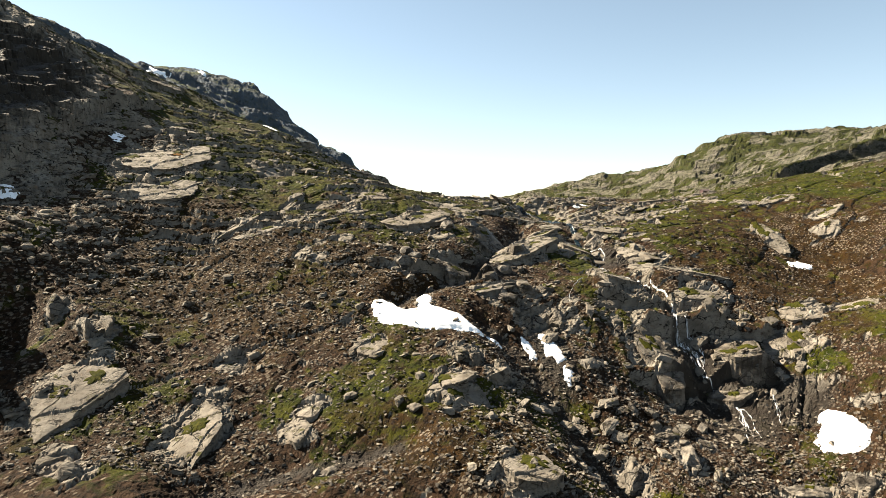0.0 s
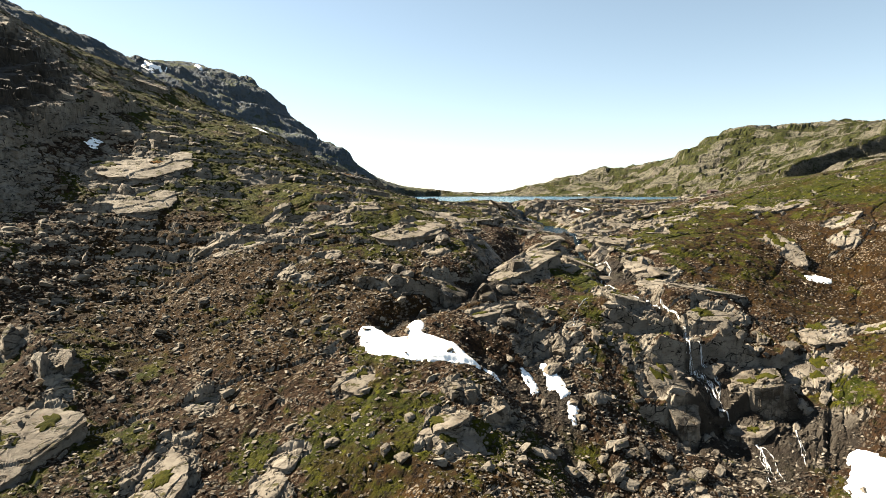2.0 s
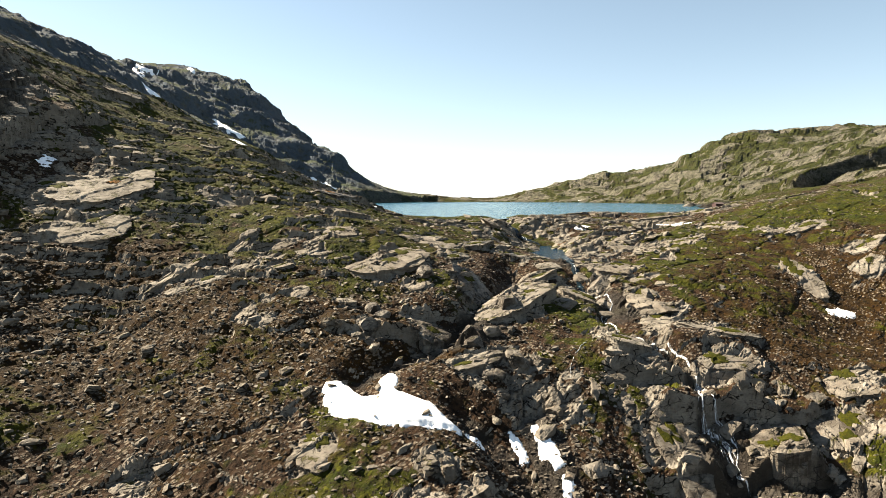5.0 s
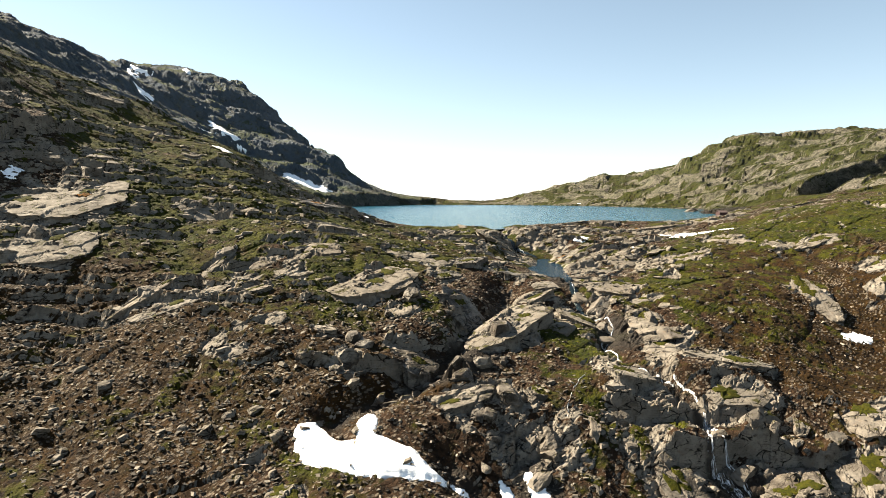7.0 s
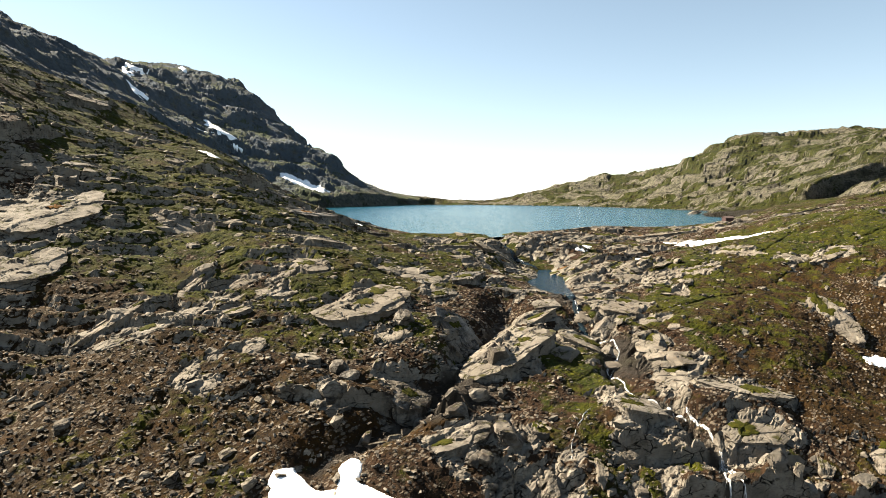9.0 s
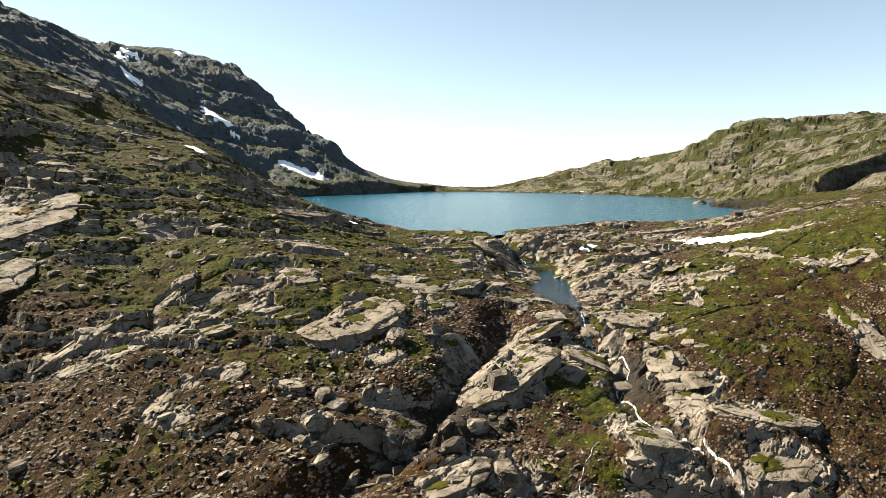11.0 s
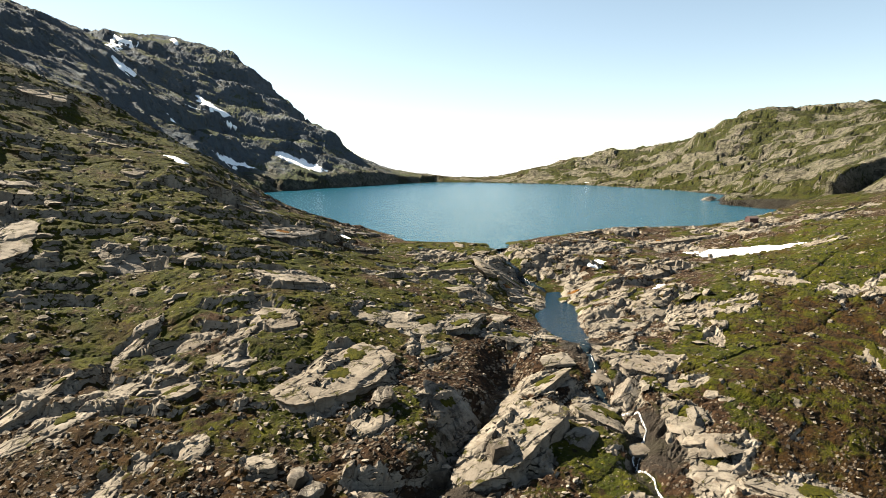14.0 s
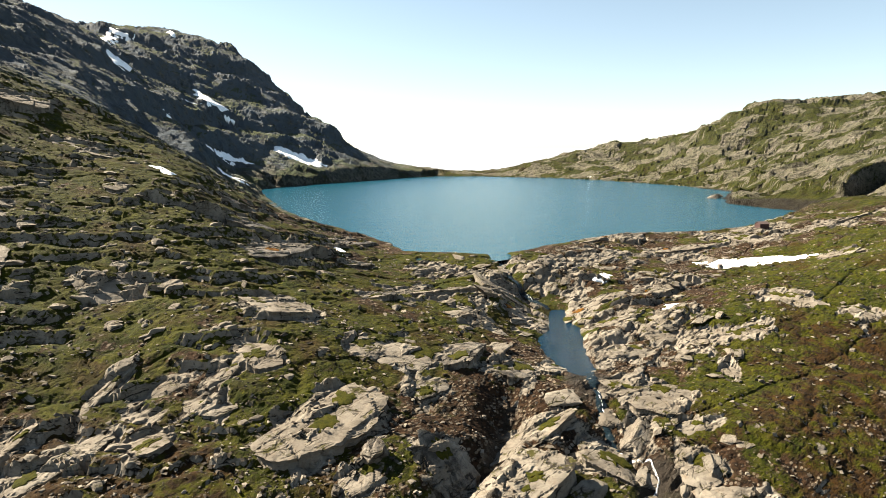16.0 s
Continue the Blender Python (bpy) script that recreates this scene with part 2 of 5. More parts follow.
# ---- the lie of the land ----
# Broad slopes, then spurs, knolls and hollows: x, y, spread, rise.
BROAD = [
    (5, 148, 48, -8.4), (0, -150, 72, -39.2), (-110, 0, 39, -33.2), (110, 0, 39, -33.2),
    (-300, 1400, 755, 13.2), (0, 0, 22, -36.1), (-260, 200, 152, 57.4), (290, 180, 160, 12.6),
    (-60, 60, 22, -21.2), (60, 60, 22, -37.3), (0, 60, 22, -36.0), (-200, -150, 122, -64.9),
    (200, -150, 122, -78.7), (50, 500, 243, -38.0), (-35, 94, 23, -17.4), (700, 600, 478, 23.0),
    (25, 89, 22, -14.6), (-100, 110, 52, -46.2), (110, 150, 72, -11.6), (-500, 500, 359, 73.6),
    (-77, 239, 106, -13.9), (-350, 0, 171, 0.7), (52, 116, 38, -19.1), (50, 241, 103, -5.6),
]
MEDIUM = [
    (0, 1400, 375, -45.5), (-317, 852, 238, 40.1), (-600, 900, 287, 68.5), (300, 1400, 384, -44.1),
    (-135, 579, 150, 3.5), (0, 1100, 291, -9.0), (-500, 200, 138, 61.4), (-350, 600, 178, 9.1),
    (260, 520, 147, -6.1), (-13, 844, 220, -52.2), (-500, 500, 183, 38.9), (63, 107, 19, -5.7),
    (366, 858, 245, 73.7), (-104, 150, 35, 11.6), (-60, 480, 119, -28.2), (700, 600, 243, 48.1),
    (-420, 800, 237, 42.0), (-202, 860, 231, 17.8), (-220, 400, 112, 14.0), (350, 450, 144, 20.3),
    (11, 81, 11, 8.5), (-200, -150, 62, -10.4), (-81, 674, 173, -27.5), (200, 100, 49, -9.3),
]
LOCAL = [
    (-249, 852, 141, 9.7), (0, 1400, 228, -52.4), (245, 1000, 165, 50.9), (-420, 800, 144, -11.7),
    (-300, 1400, 233, 40.6), (0, 60, 7, -1.7), (-104, 150, 22, 3.7), (63, 107, 11, -5.2),
    (-262, 544, 93, 24.5), (200, -150, 38, -7.9), (-150, 980, 158, 9.6), (50, 500, 75, 10.1),
    (0, -150, 22, -12.6), (-110, 80, 15, 0.2), (55, 138, 15, 3.0), (-68, 100, 11, 3.0),
    (-4, 123, 11, -4.1), (-135, 579, 91, -12.2), (-290, 681, 116, -41.6), (44, 124, 12, 2.9),
    (330, 780, 134, -22.0), (0, 0, 7, -18.1), (110, 0, 12, -13.9), (-13, 119, 10, -2.3),
]
FINE = [
    (-50, 600, 65, 14.1), (-249, 852, 99, 13.8), (-92, 183, 18, -10.3), (-56, 102, 7, 3.8),
    (-350, 600, 76, 12.6), (-136, 200, 22, 8.0), (-110, 0, 9, -12.1), (-92, 135, 13, -9.1),
    (0, 1100, 125, -5.2), (92, 150, 14, -8.8), (-104, 150, 15, 6.9), (350, 0, 37, 0.9),
    (-100, 110, 11, 9.9), (-67, 397, 41, -6.9), (-420, 800, 102, -20.7), (-600, 900, 123, 20.5),
    (-320, 400, 55, -7.0), (200, 424, 49, -10.4), (130, 120, 15, -6.5), (160, 210, 25, 4.3),
    (105, 188, 19, 3.1), (500, 1200, 149, 25.2), (66, 189, 17, 1.5), (700, 600, 104, 12.7),
]
SMALL = [
    (-249, 852, 75, 28.5), (-135, 579, 48, -20.6), (-150, 980, 84, -19.4), (-139, 820, 69, 1.5),
    (350, 1000, 90, -21.7), (-68, 100, 6, -5.6), (290, 180, 26, -4.1), (18, 117, 5, -3.7),
    (-260, 200, 25, -7.2), (-350, 0, 28, 12.4), (-50, 136, 8, -2.0), (366, 858, 79, 15.6),
    (330, 780, 71, -10.9), (150, 150, 14, 2.5), (-317, 852, 77, 9.4), (-50, 600, 49, 0.6),
    (23, 149, 8, 1.5), (-3, 266, 19, -4.7), (0, 1400, 121, -21.3), (-60, 60, 4, -5.0),
    (-35, 94, 4, 1.0), (25, 89, 4, -2.1), (0, 1100, 94, 8.0), (151, 849, 72, -13.5),
]
# Humps that screen the shelf snow, and hilltops fitted to the camera's skyline.
SKYLINE = [(88, 255, 5, 1.0), (97, 254, 5, 1.2), (105, 250, 5, 1.0), (260, 880, 55, -28), (380, 840, 35, 8), (500, 840, 35, 4), (500, 720, 55, -4), (340, 840, 35, 4)]
# Spurs, benches, knolls and hollows on those slopes, shaped to fit the camera's view.
SPURS = [
    (400, 614, 133.1, -2), (-196, 407, 106.7, -7.2), (220, 652, 95.5, -7.1), (-341, 705, 94.8, 2.3),
    (211, 641, 91.1, -7.8), (-223, 1004, 85.2, 10.3), (327, 918, 82.2, -1.3), (180, 320, 64.8, 0.3),
    (71, 900, 61.3, 2.8), (-231, 784, 57.1, -6.3), (-358, 742, 56.7, 6.3), (300, 448, 53.1, -1.4),
    (470, 780, 51, -5), (194, 400, 49.8, 5.5), (-341, 548, 49.4, -4.1), (-305, 691, 48.8, 5.1),
    (61, 951, 47.6, -3.5), (519, 821, 46.1, -1.6), (-60, 458, 45.3, -1.9), (-274, 484, 42.7, -2),
    (-216, 948, 42.5, 11.7), (509, 870, 40.1, 8), (-121, 787, 39.1, 4.3), (424, 846, 38.9, -0.5),
]
BENCHES = [
    (-14, 858, 37.9, 6), (297, 803, 37.6, 5.4), (294, 778, 37.5, 12.2), (-184, 856, 36.7, -6.1),
    (221, 475, 35.6, -6.2), (-93, 861, 35.5, -4.2), (-317, 526, 35, -8.3), (-317, 830, 34.5, -1.4),
    (-113, 338, 34.3, 5.1), (321, 800, 33.1, 6.3), (-101, 285, 30.8, 3.5), (360, 855, 30.6, -3.2),
    (-354, 837, 30.5, -1.3), (248, 430, 30.1, 5.4), (-175, 308, 29.5, -5.8), (-53, 858, 29.3, -3.9),
    (-57, 338, 27.8, -4), (-190, 904, 27.4, -8.9), (-238, 881, 26.9, 1.6), (378, 807, 26.7, 6),
    (-362, 619, 26.2, -3.2), (315, 1004, 25.5, 3.7), (-115, 817, 25.4, -5.2), (238, 998, 25.3, -3.7),
]
KNOLLS = [
    (-96, 233, 24.5, -4.6), (-38, 312, 23.9, -3), (129, 242, 23.7, 4), (153, 939, 23.7, -3.7),
    (112, 897, 22.6, 5.9), (136, 912, 22.6, 3.5), (-312, 569, 22.6, -3.7), (290, 984, 22.4, -6.2),
    (-63, 219, 22.3, 3.5), (-121, 787, 22.3, 13.4), (211, 964, 22.2, 3.7), (237, 975, 22.2, 3.9),
    (27, 252, 21.8, 1.2), (-60, 141, 19.8, -0.9), (-101, 774, 19, -2.8), (-6, 226, 18, -4.5),
    (-89, 154, 18, -6.5), (55, 226, 18, -3.1), (107, 178, 17.8, -2.2), (115, 920, 17.7, -6.5),
    (80, 133, 16.5, -1.1), (192, 956, 16.5, -2.6), (-77, 280, 16.2, 1.9), (170, 936, 15.9, 3.7),
]
HUMPS = [
    (-145, 401, 15.7, -3.6), (90, 256, 15.3, -2.3), (-297, 580, 15.2, 4.8), (-309, 813, 15, 3.5),
    (-74, 185, 14.9, 3.5), (318, 818, 14.9, -2.4), (82, 211, 14.8, 1.2), (-121, 445, 14.8, -3.5),
    (65, 203, 14.8, 1.7), (-47, 273, 14.6, -2.7), (273, 989, 14.5, 5), (-114, 262, 14.4, 3.3),
    (111, 227, 13.9, 3.6), (-64, 265, 13.9, 3.4), (-163, 427, 13.8, -7.7), (401, 831, 13.8, -2),
    (14, 170, 13.7, 0.6), (84, 179, 13.7, -1.5), (-44, 208, 13.2, 1.1), (104, 243, 13.1, -4.5),
    (-64, 204, 13.1, -2.5), (51, 161, 13, 4.1), (-78, 128, 13, 6.2), (45, 188, 12.9, -1.9),
]
HOLLOWS = [
    (95, 257, 9, -1.8), (88, 225, 9, 1.4), (107, 231, 7, 0.8),
    (-5, 81, 12.8, 3.3), (67, 110, 12.7, 2.8), (17, 90, 12.6, -5.7), (-16, 166, 12.6, 3.2),
    (-100, 189, 12.4, 5.9), (-6, 122, 12.4, 6), (-42, 236, 12.3, -2.4), (27, 96, 12.2, 3.3),
    (-196, 407, 12.2, -3.6), (-62, 240, 12.1, 3.2), (-62, 127, 12.1, -4.2), (-48, 85, 11.9, 1.6),
    (36, 127, 11.6, 3), (16, 213, 11.5, 1.1), (-154, 304, 11.5, 1.6), (75, 164, 11.2, 2.8),
    (49, 105, 11.2, -2.6), (-175, 351, 10.9, -1.7), (36, 151, 10.8, -1.2), (-164, 396, 10.7, 1.3),
    (-62, 111, 10.6, 0.2), (58, 147, 10.5, -1.4), (-10, 107, 10.5, -2.6), (38, 117, 10.4, -5.6),
]
DIPS = [
    (-26, 86, 10.4, -2.7), (-192, 394, 10.4, -3.2), (-28, 119, 10.4, -1.9), (-41, 133, 10.2, 1.3),
    (-26, 151, 10, -2), (21, 119, 9.8, 3.2), (9, 135, 9.8, -2.8), (-30, 106, 9.8, 1.7),
    (-166, 409, 9.6, 3.3), (5, 148, 9.4, 2.9), (-52, 174, 9.1, -2.3), (-42, 155, 9.1, -1.8),
    (58, 111, 9.1, 3.8), (-43, 96, 8.9, 0.9), (-53, 102, 8.9, -1.9), (-179, 364, 8.9, -5.2),
    (-1, 158, 8.8, -1.9), (60, 119, 8.6, -4), (-6, 137, 7.7, -2.6), (-173, 378, 7, -2.1),
    (-188, 370, 6.4, -2.9), (-177, 370, 5.6, 5.1), (-103, 285, 5.5, 2.6),
]
FORMS = np.array(BROAD + MEDIUM + LOCAL + FINE + SMALL + SKYLINE + SPURS + BENCHES + KNOLLS + HUMPS + HOLLOWS + DIPS)
# The tarn's shore, anticlockwise from the outlet; its water stands at height 0.
SHORE = np.array([(13, 264), (25, 262), (34, 270), (44, 282), (63, 302), (76, 312), (91, 314), (107, 318), (120, 324), (132, 330), (153, 346), (175, 364), (195, 386), (202, 403),
                  (190, 418), (180, 429), (174, 444), (181, 472), (204, 520), (220, 554), (214, 596), (205, 640), (182, 690), (163, 744), (113, 790), (54, 830), (-2, 842), (-46, 780),
                  (-86, 700), (-116, 640), (-136, 585), (-124, 539), (-99, 470), (-69, 392), (-46, 348), (-28, 318), (-9, 282), (-4, 267)], float)


def hashed(ix, iy, seed):
    """A random number from 0 to 1 for each cell of a grid."""
    n = (ix.astype(np.int64) * 374761393 + iy.astype(np.int64) * 668265263 + seed * 1442695041) & 0xFFFFFFFF
    n = ((n ^ (n >> 13)) * 1274126177) & 0xFFFFFFFF
    n = ((n ^ (n >> 16)) * 2246822519) & 0xFFFFFFFF
    return ((n ^ (n >> 15)) & 0xFFFFFF) / float(0xFFFFFF)


def grain(x, y, seed=0):
    """Smooth gradient noise, about -0.7 to 0.7, one cell a unit."""
    ix, iy = np.floor(x), np.floor(y)
    fx, fy = x - ix, y - iy
    ux, uy = fx * fx * fx * (fx * (fx * 6 - 15) + 10), fy * fy * fy * (fy * (fy * 6 - 15) + 10)
    corner = []
    for dy in (0, 1):
        for dx in (0, 1):
            a = hashed(ix + dx, iy + dy, seed) * 2 * np.pi
            corner.append(np.cos(a) * (fx - dx) + np.sin(a) * (fy - dy))
    return (corner[0] * (1 - ux) + corner[1] * ux) * (1 - uy) + (corner[2] * (1 - ux) + corner[3] * ux) * uy


def fractal(x, y, size, octaves=4, seed=0, gain=0.5):
    total, weight = 0.0, 1.0
    for k in range(octaves):
        total = total + weight * grain(x / size + 17.3 * k, y / size - 9.1 * k, seed + k)
        weight, size = weight * gain, size * 0.5
    return total


def cells(x, y, seed=0):
    """For each place: the way to its nearest and next scattered point, and two random numbers of the nearest."""
    ix, iy = np.floor(x), np.floor(y)
    near, following = np.full(x.shape, 9.0), np.full(x.shape, 9.0)
    r1, r2 = np.zeros(x.shape), np.zeros(x.shape)
    ox, oy = np.zeros(x.shape), np.zeros(x.shape)
    for dy in (-1, 0, 1):
        for dx in (-1, 0, 1):
            jx, jy = ix + dx, iy + dy
            px, py = x - jx - hashed(jx, jy, seed), y - jy - hashed(jx, jy, seed + 1)
            d = np.hypot(px, py)
            closer = d < near
            following = np.where(closer, near, np.minimum(following, d))
            near = np.where(closer, d, near)
            r1, r2 = np.where(closer, hashed(jx, jy, seed + 2), r1), np.where(closer, hashed(jx, jy, seed + 3), r2)
            ox, oy = np.where(closer, px, ox), np.where(closer, py, oy)
    return near, following, r1, r2, ox, oy


def step(a, b, v):
    f = np.clip((v - a) / (b - a), 0, 1)
    return f * f * (3 - 2 * f)


def from_outline(points, x, y):
    """The distance to a closed outline, negative inside it."""
    best, inside = np.full(x.shape, 1e9), np.zeros(x.shape, bool)
    for (ax, ay), (bx, by) in zip(points, np.roll(points, -1, 0)):
        ex, ey = bx - ax, by - ay
        f = np.clip(((x - ax) * ex + (y - ay) * ey) / (ex * ex + ey * ey), 0, 1)
        best = np.minimum(best, np.hypot(x - ax - f * ex, y - ay - f * ey))
        if ay != by:
            inside ^= ((y < ay) != (y < by)) & (x < ax + (y - ay) / (by - ay) * ex)
    return np.where(inside, -best, best)


def from_line(points, x, y):
    """The distance to a broken line and how far along it, from 0 to 1."""
    best, along = np.full(x.shape, 1e9), np.zeros(x.shape)
    spans = np.hypot(*np.diff(points, axis=0).T)
    run = 0.0
    for (ax, ay), (bx, by), span in zip(points[:-1], points[1:], spans):
        ex, ey = bx - ax, by - ay
        f = np.clip(((x - ax) * ex + (y - ay) * ey) / (ex * ex + ey * ey), 0, 1)
        d = np.hypot(x - ax - f * ex, y - ay - f * ey)
        along = np.where(d < best, (run + f * span) / spans.sum(), along)
        best = np.minimum(best, d)
        run += span
    return best, along


def broad(x, y):
    """The land without its rocks."""
    z = np.zeros(x.shape)
    for cx, cy, spread, rise in FORMS:
        z += rise * np.exp(-((x - cx) ** 2 + (y - cy) ** 2) / (2 * spread * spread))
    below = -46 - 0.18 * (60 - y) + 0.0011 * x * x * (x < 0)     # the valley floor under the slope
    z = z + (np.minimum(below, 60) - z) * step(80, 40, y)
    z = z + (-260 - z) * step(1000, 1700, y)                    # beyond the watershed the land falls away
    return z


def spots(rows, x, y):
    """Soft oval patches: x, y, half-lengths and turn in degrees; 1 in their middle."""
    total = np.zeros(x.shape)
    for cx, cy, rx, ry, turn in rows:
        c, s = math.cos(radians(turn)), math.sin(radians(turn))
        u, v = ((x - cx) * c + (y - cy) * s) / rx, (-(x - cx) * s + (y - cy) * c) / ry
        total = np.maximum(total, np.exp(-0.9 * (u * u + v * v) ** 1.5))
    return total


# Where the bare rock, the turf and the rusty heath lie.
BARE = [(42, 246, 34, 22, 0), (80, 276, 45, 16, 15), (24, 212, 18, 22, 0), (50, 205, 16, 18, 0), (6, 240, 16, 14, 0), (18, 238, 16, 12, 0), (0, 216, 10, 7, 20), (46, 122, 22, 16, -20), (20, 122, 10, 10, 0), (44, 146, 10, 9, 0), (42, 195, 9, 22, 0), (52, 235, 22, 18, 0), (88, 152, 10, 8, 0), (-100, 165, 22, 45, 10), (70, 300, 50, 14, 10), (120, 300, 40, 30, 0)]
TURF = [(70, 186, 15, 15, 0), (60, 172, 10, 10, 0), (-24, 93, 4, 4, 0), (-50, 108, 8, 4, 0), (-10, 97, 10, 5, 0), (40, 127, 4, 3, 0), (68, 118, 4, 5, 0), (78, 128, 5, 10, 0), (10, 215, 30, 22, 0), (10, 250, 34, 14, 0), (330, 650, 300, 360, 0), (-130, 300, 90, 60, 60), (-45, 195, 35, 40, 30), (-15, 150, 14, 12, 0), (62, 170, 14, 14, 20), (30, 143, 6, 9, 0), (-5, 175, 18, 14, 0), (88, 200, 22, 16, 0), (-80, 250, 40, 50, 0), (-5, 92, 14, 7, 0), (130, 230, 50, 40, 0)]
HEATH = [(80, 157, 18, 14, 0), (78, 152, 20, 20, 0), (96, 178, 28, 20, 0), (62, 146, 10, 8, 0), (-30, 140, 14, 10, 0), (-38, 122, 26, 16, 0), (-5, 128, 16, 9, 0), (84, 140, 20, 16, 30), (4, 84, 14, 7, 0), (72, 165, 16, 10, 0), (-55, 140, 16, 12, 0)]


# Outcrops and great blocks: x, y, length, width, rise, turn.
SLABS_IN_THE_TURF = [
    (-46.8, 179.6, 10.1, 8.0, 1.0, -10), (-37.0, 143.1, 17.6, 4.7, 0.9, 54), (-21.2, 161.0, 6.6, 3.4, 0.9, 55), (-18.3, 165.5, 6.1, 8.0, 1.2, 39),
    (-19.6, 181.3, 14.2, 10.6, 0.9, -20), (-26.7, 147.8, 6.0, 6.0, 1.4, 39), (-6.3, 153.4, 18.1, 9.7, 2.0, 56), (-0.4, 145.1, 6.3, 4.2, 1.6, 47),
    (-28.3, 131.7, 4.4, 4.6, 1.3, 3), (-20.8, 137.2, 3.9, 3.5, 1.0, 47), (-24.6, 128.8, 3.5, 3.2, 1.0, 43), (-12.5, 136.7, 3.8, 3.7, 1.3, 27),
    (-2.9, 173.9, 7.1, 7.0, 0.9, 41), (3.6, 174.5, 9.3, 8.5, 1.1, 8), (-20.6, 137.7, 2.7, 2.2, 0.8, 60), (-28.1, 158.7, 7.7, 2.3, 0.6, 19),
    (-25.7, 134.6, 1.7, 2.7, 1.5, 36), (-21.3, 153.7, 8.0, 3.1, 0.6, -13),
]
SLABS_BY_THE_STREAM = [
    (17.2, 146.5, 17.9, 10.4, 2.4, 45), (21.7, 161.1, 15.5, 6.1, 1.3, 37), (32.0, 157.8, 7.6, 9.2, 2.0, 5), (41.5, 172.2, 13.4, 10.5, 1.4, -8),
    (44.6, 155.8, 6.3, 7.0, 1.3, -30), (44.0, 207.1, 12.7, 7.0, 1.3, 15), (41.4, 219.3, 24.0, 7.0, 1.0, 37), (59.5, 227.7, 24.0, 7.0, 1.4, 51),
    (43.8, 190.8, 10.0, 5.8, 0.8, 21), (51.7, 197.5, 8.9, 6.4, 0.8, 15), (28.1, 181.3, 7.8, 3.8, 0.8, 48), (26.8, 223.8, 10.2, 7.0, 0.9, 17),
    (6.7, 212.1, 20.7, 7.0, 1.4, 27), (22.8, 218.0, 24.0, 7.0, 0.8, -71), (46.7, 163.7, 8.1, 3.7, 0.8, 9),
]
SLABS_NEAR_THE_TARN = [
    (-38.0, 226.0, 14.0, 6.0, 2.8, 62), (-20.0, 249.0, 13.0, 5.0, 2.8, 66), (-46.0, 244.0, 12.0, 5.0, 2.6, 70), (-12.0, 232.0, 9.0, 5.0, 2.6, 50),
    (59.1, 291.2, 24.0, 7.0, 1.4, 51), (84.4, 281.1, 24.0, 7.0, 1.2, 11), (65.1, 193.5, 16.5, 7.0, 1.2, 15), (58.5, 180.7, 3.2, 5.2, 1.2, -15),
    (82.1, 208.6, 14.3, 7.0, 0.9, -47), (101.0, 199.0, 14.9, 6.8, 1.6, 31), (92.3, 197.8, 6.5, 7.0, 1.2, -41), (-26.6, 215.4, 24.0, 9.0, 3.5, 78),
    (-18.5, 267.0, 24.0, 7.0, 2.6, 74), (148.1, 298.8, 21.5, 7.0, 2.2, 22), (107.0, 285.6, 10.2, 7.0, 1.2, -51), (114.6, 245.0, 10.9, 7.0, 1.6, -53),
    (-4.0, 202.4, 8.6, 7.0, 2.6, 57), (41.3, 299.9, 24.0, 7.0, 1.2, 50),
]
SLABS_AT_THE_FALL = [
    (45.0, 145.0, 6.6, 10.5, 1.6, -22), (36.1, 135.2, 10.2, 9.8, 2.6, 11), (54.8, 141.7, 14.2, 7.9, 2.0, 7), (52.4, 132.9, 9.8, 6.4, 2.2, 12),
    (54.4, 118.9, 8.1, 10.5, 4.0, -3), (38.6, 115.4, 7.4, 9.5, 3.2, -6), (38.6, 119.4, 7.2, 4.3, 2.2, 3), (66.6, 122.2, 9.1, 9.5, 2.2, -76),
    (73.0, 131.3, 8.2, 10.5, 1.4, -53), (83.0, 132.0, 7.6, 10.5, 1.2, 97),
]
ROCKS_IN_THE_GULLY = [
    (1.9, 134.5, 8.0, 5.9, 2.6, 43), (21.0, 177.2, 11.9, 7.4, 2.0, 46), (9.9, 150.4, 9.7, 5.8, 2.6, 57), (10.2, 123.8, 10.4, 5.8, 3.0, 50),
    (16.4, 126.3, 4.8, 5.8, 2.6, 26), (38.0, 163.0, 5.1, 8.1, 2.6, -6), (-7.8, 129.8, 3.4, 3.7, 2.2, 31), (12.5, 178.9, 12.4, 6.5, 2.0, 60),
    (6.8, 166.4, 7.5, 5.8, 2.0, 56),
]
BLOCKS_ON_THE_SLOPE = [
    (-52.1, 89.1, 14.0, 8.9, 3.0, 72), (-33.9, 86.7, 15.6, 7.3, 3.4, 89), (-47.5, 78.3, 4.1, 4.4, 1.6, 59), (-43.8, 75.0, 3.4, 5.4, 2.4, 68),
    (-12.0, 105.4, 5.3, 6.9, 1.6, 6), (0.9, 95.5, 8.5, 5.3, 2.0, 57), (3.4, 93.0, 7.1, 4.7, 2.0, 32), (2.4, 103.3, 3.4, 3.0, 1.6, 33),
    (5.1, 102.8, 4.0, 3.5, 2.0, 32), (10.4, 79.3, 8.1, 7.0, 3.6, 31), (8.8, 100.9, 5.2, 4.4, 2.0, 26), (21.2, 119.1, 3.1, 3.8, 2.4, 23),
    (-20.3, 87.5, 4.0, 4.6, 1.3, 43), (-19.0, 91.0, 4.5, 3.7, 1.3, 25), (-33.2, 100.6, 4.6, 4.0, 0.9, 51),
]
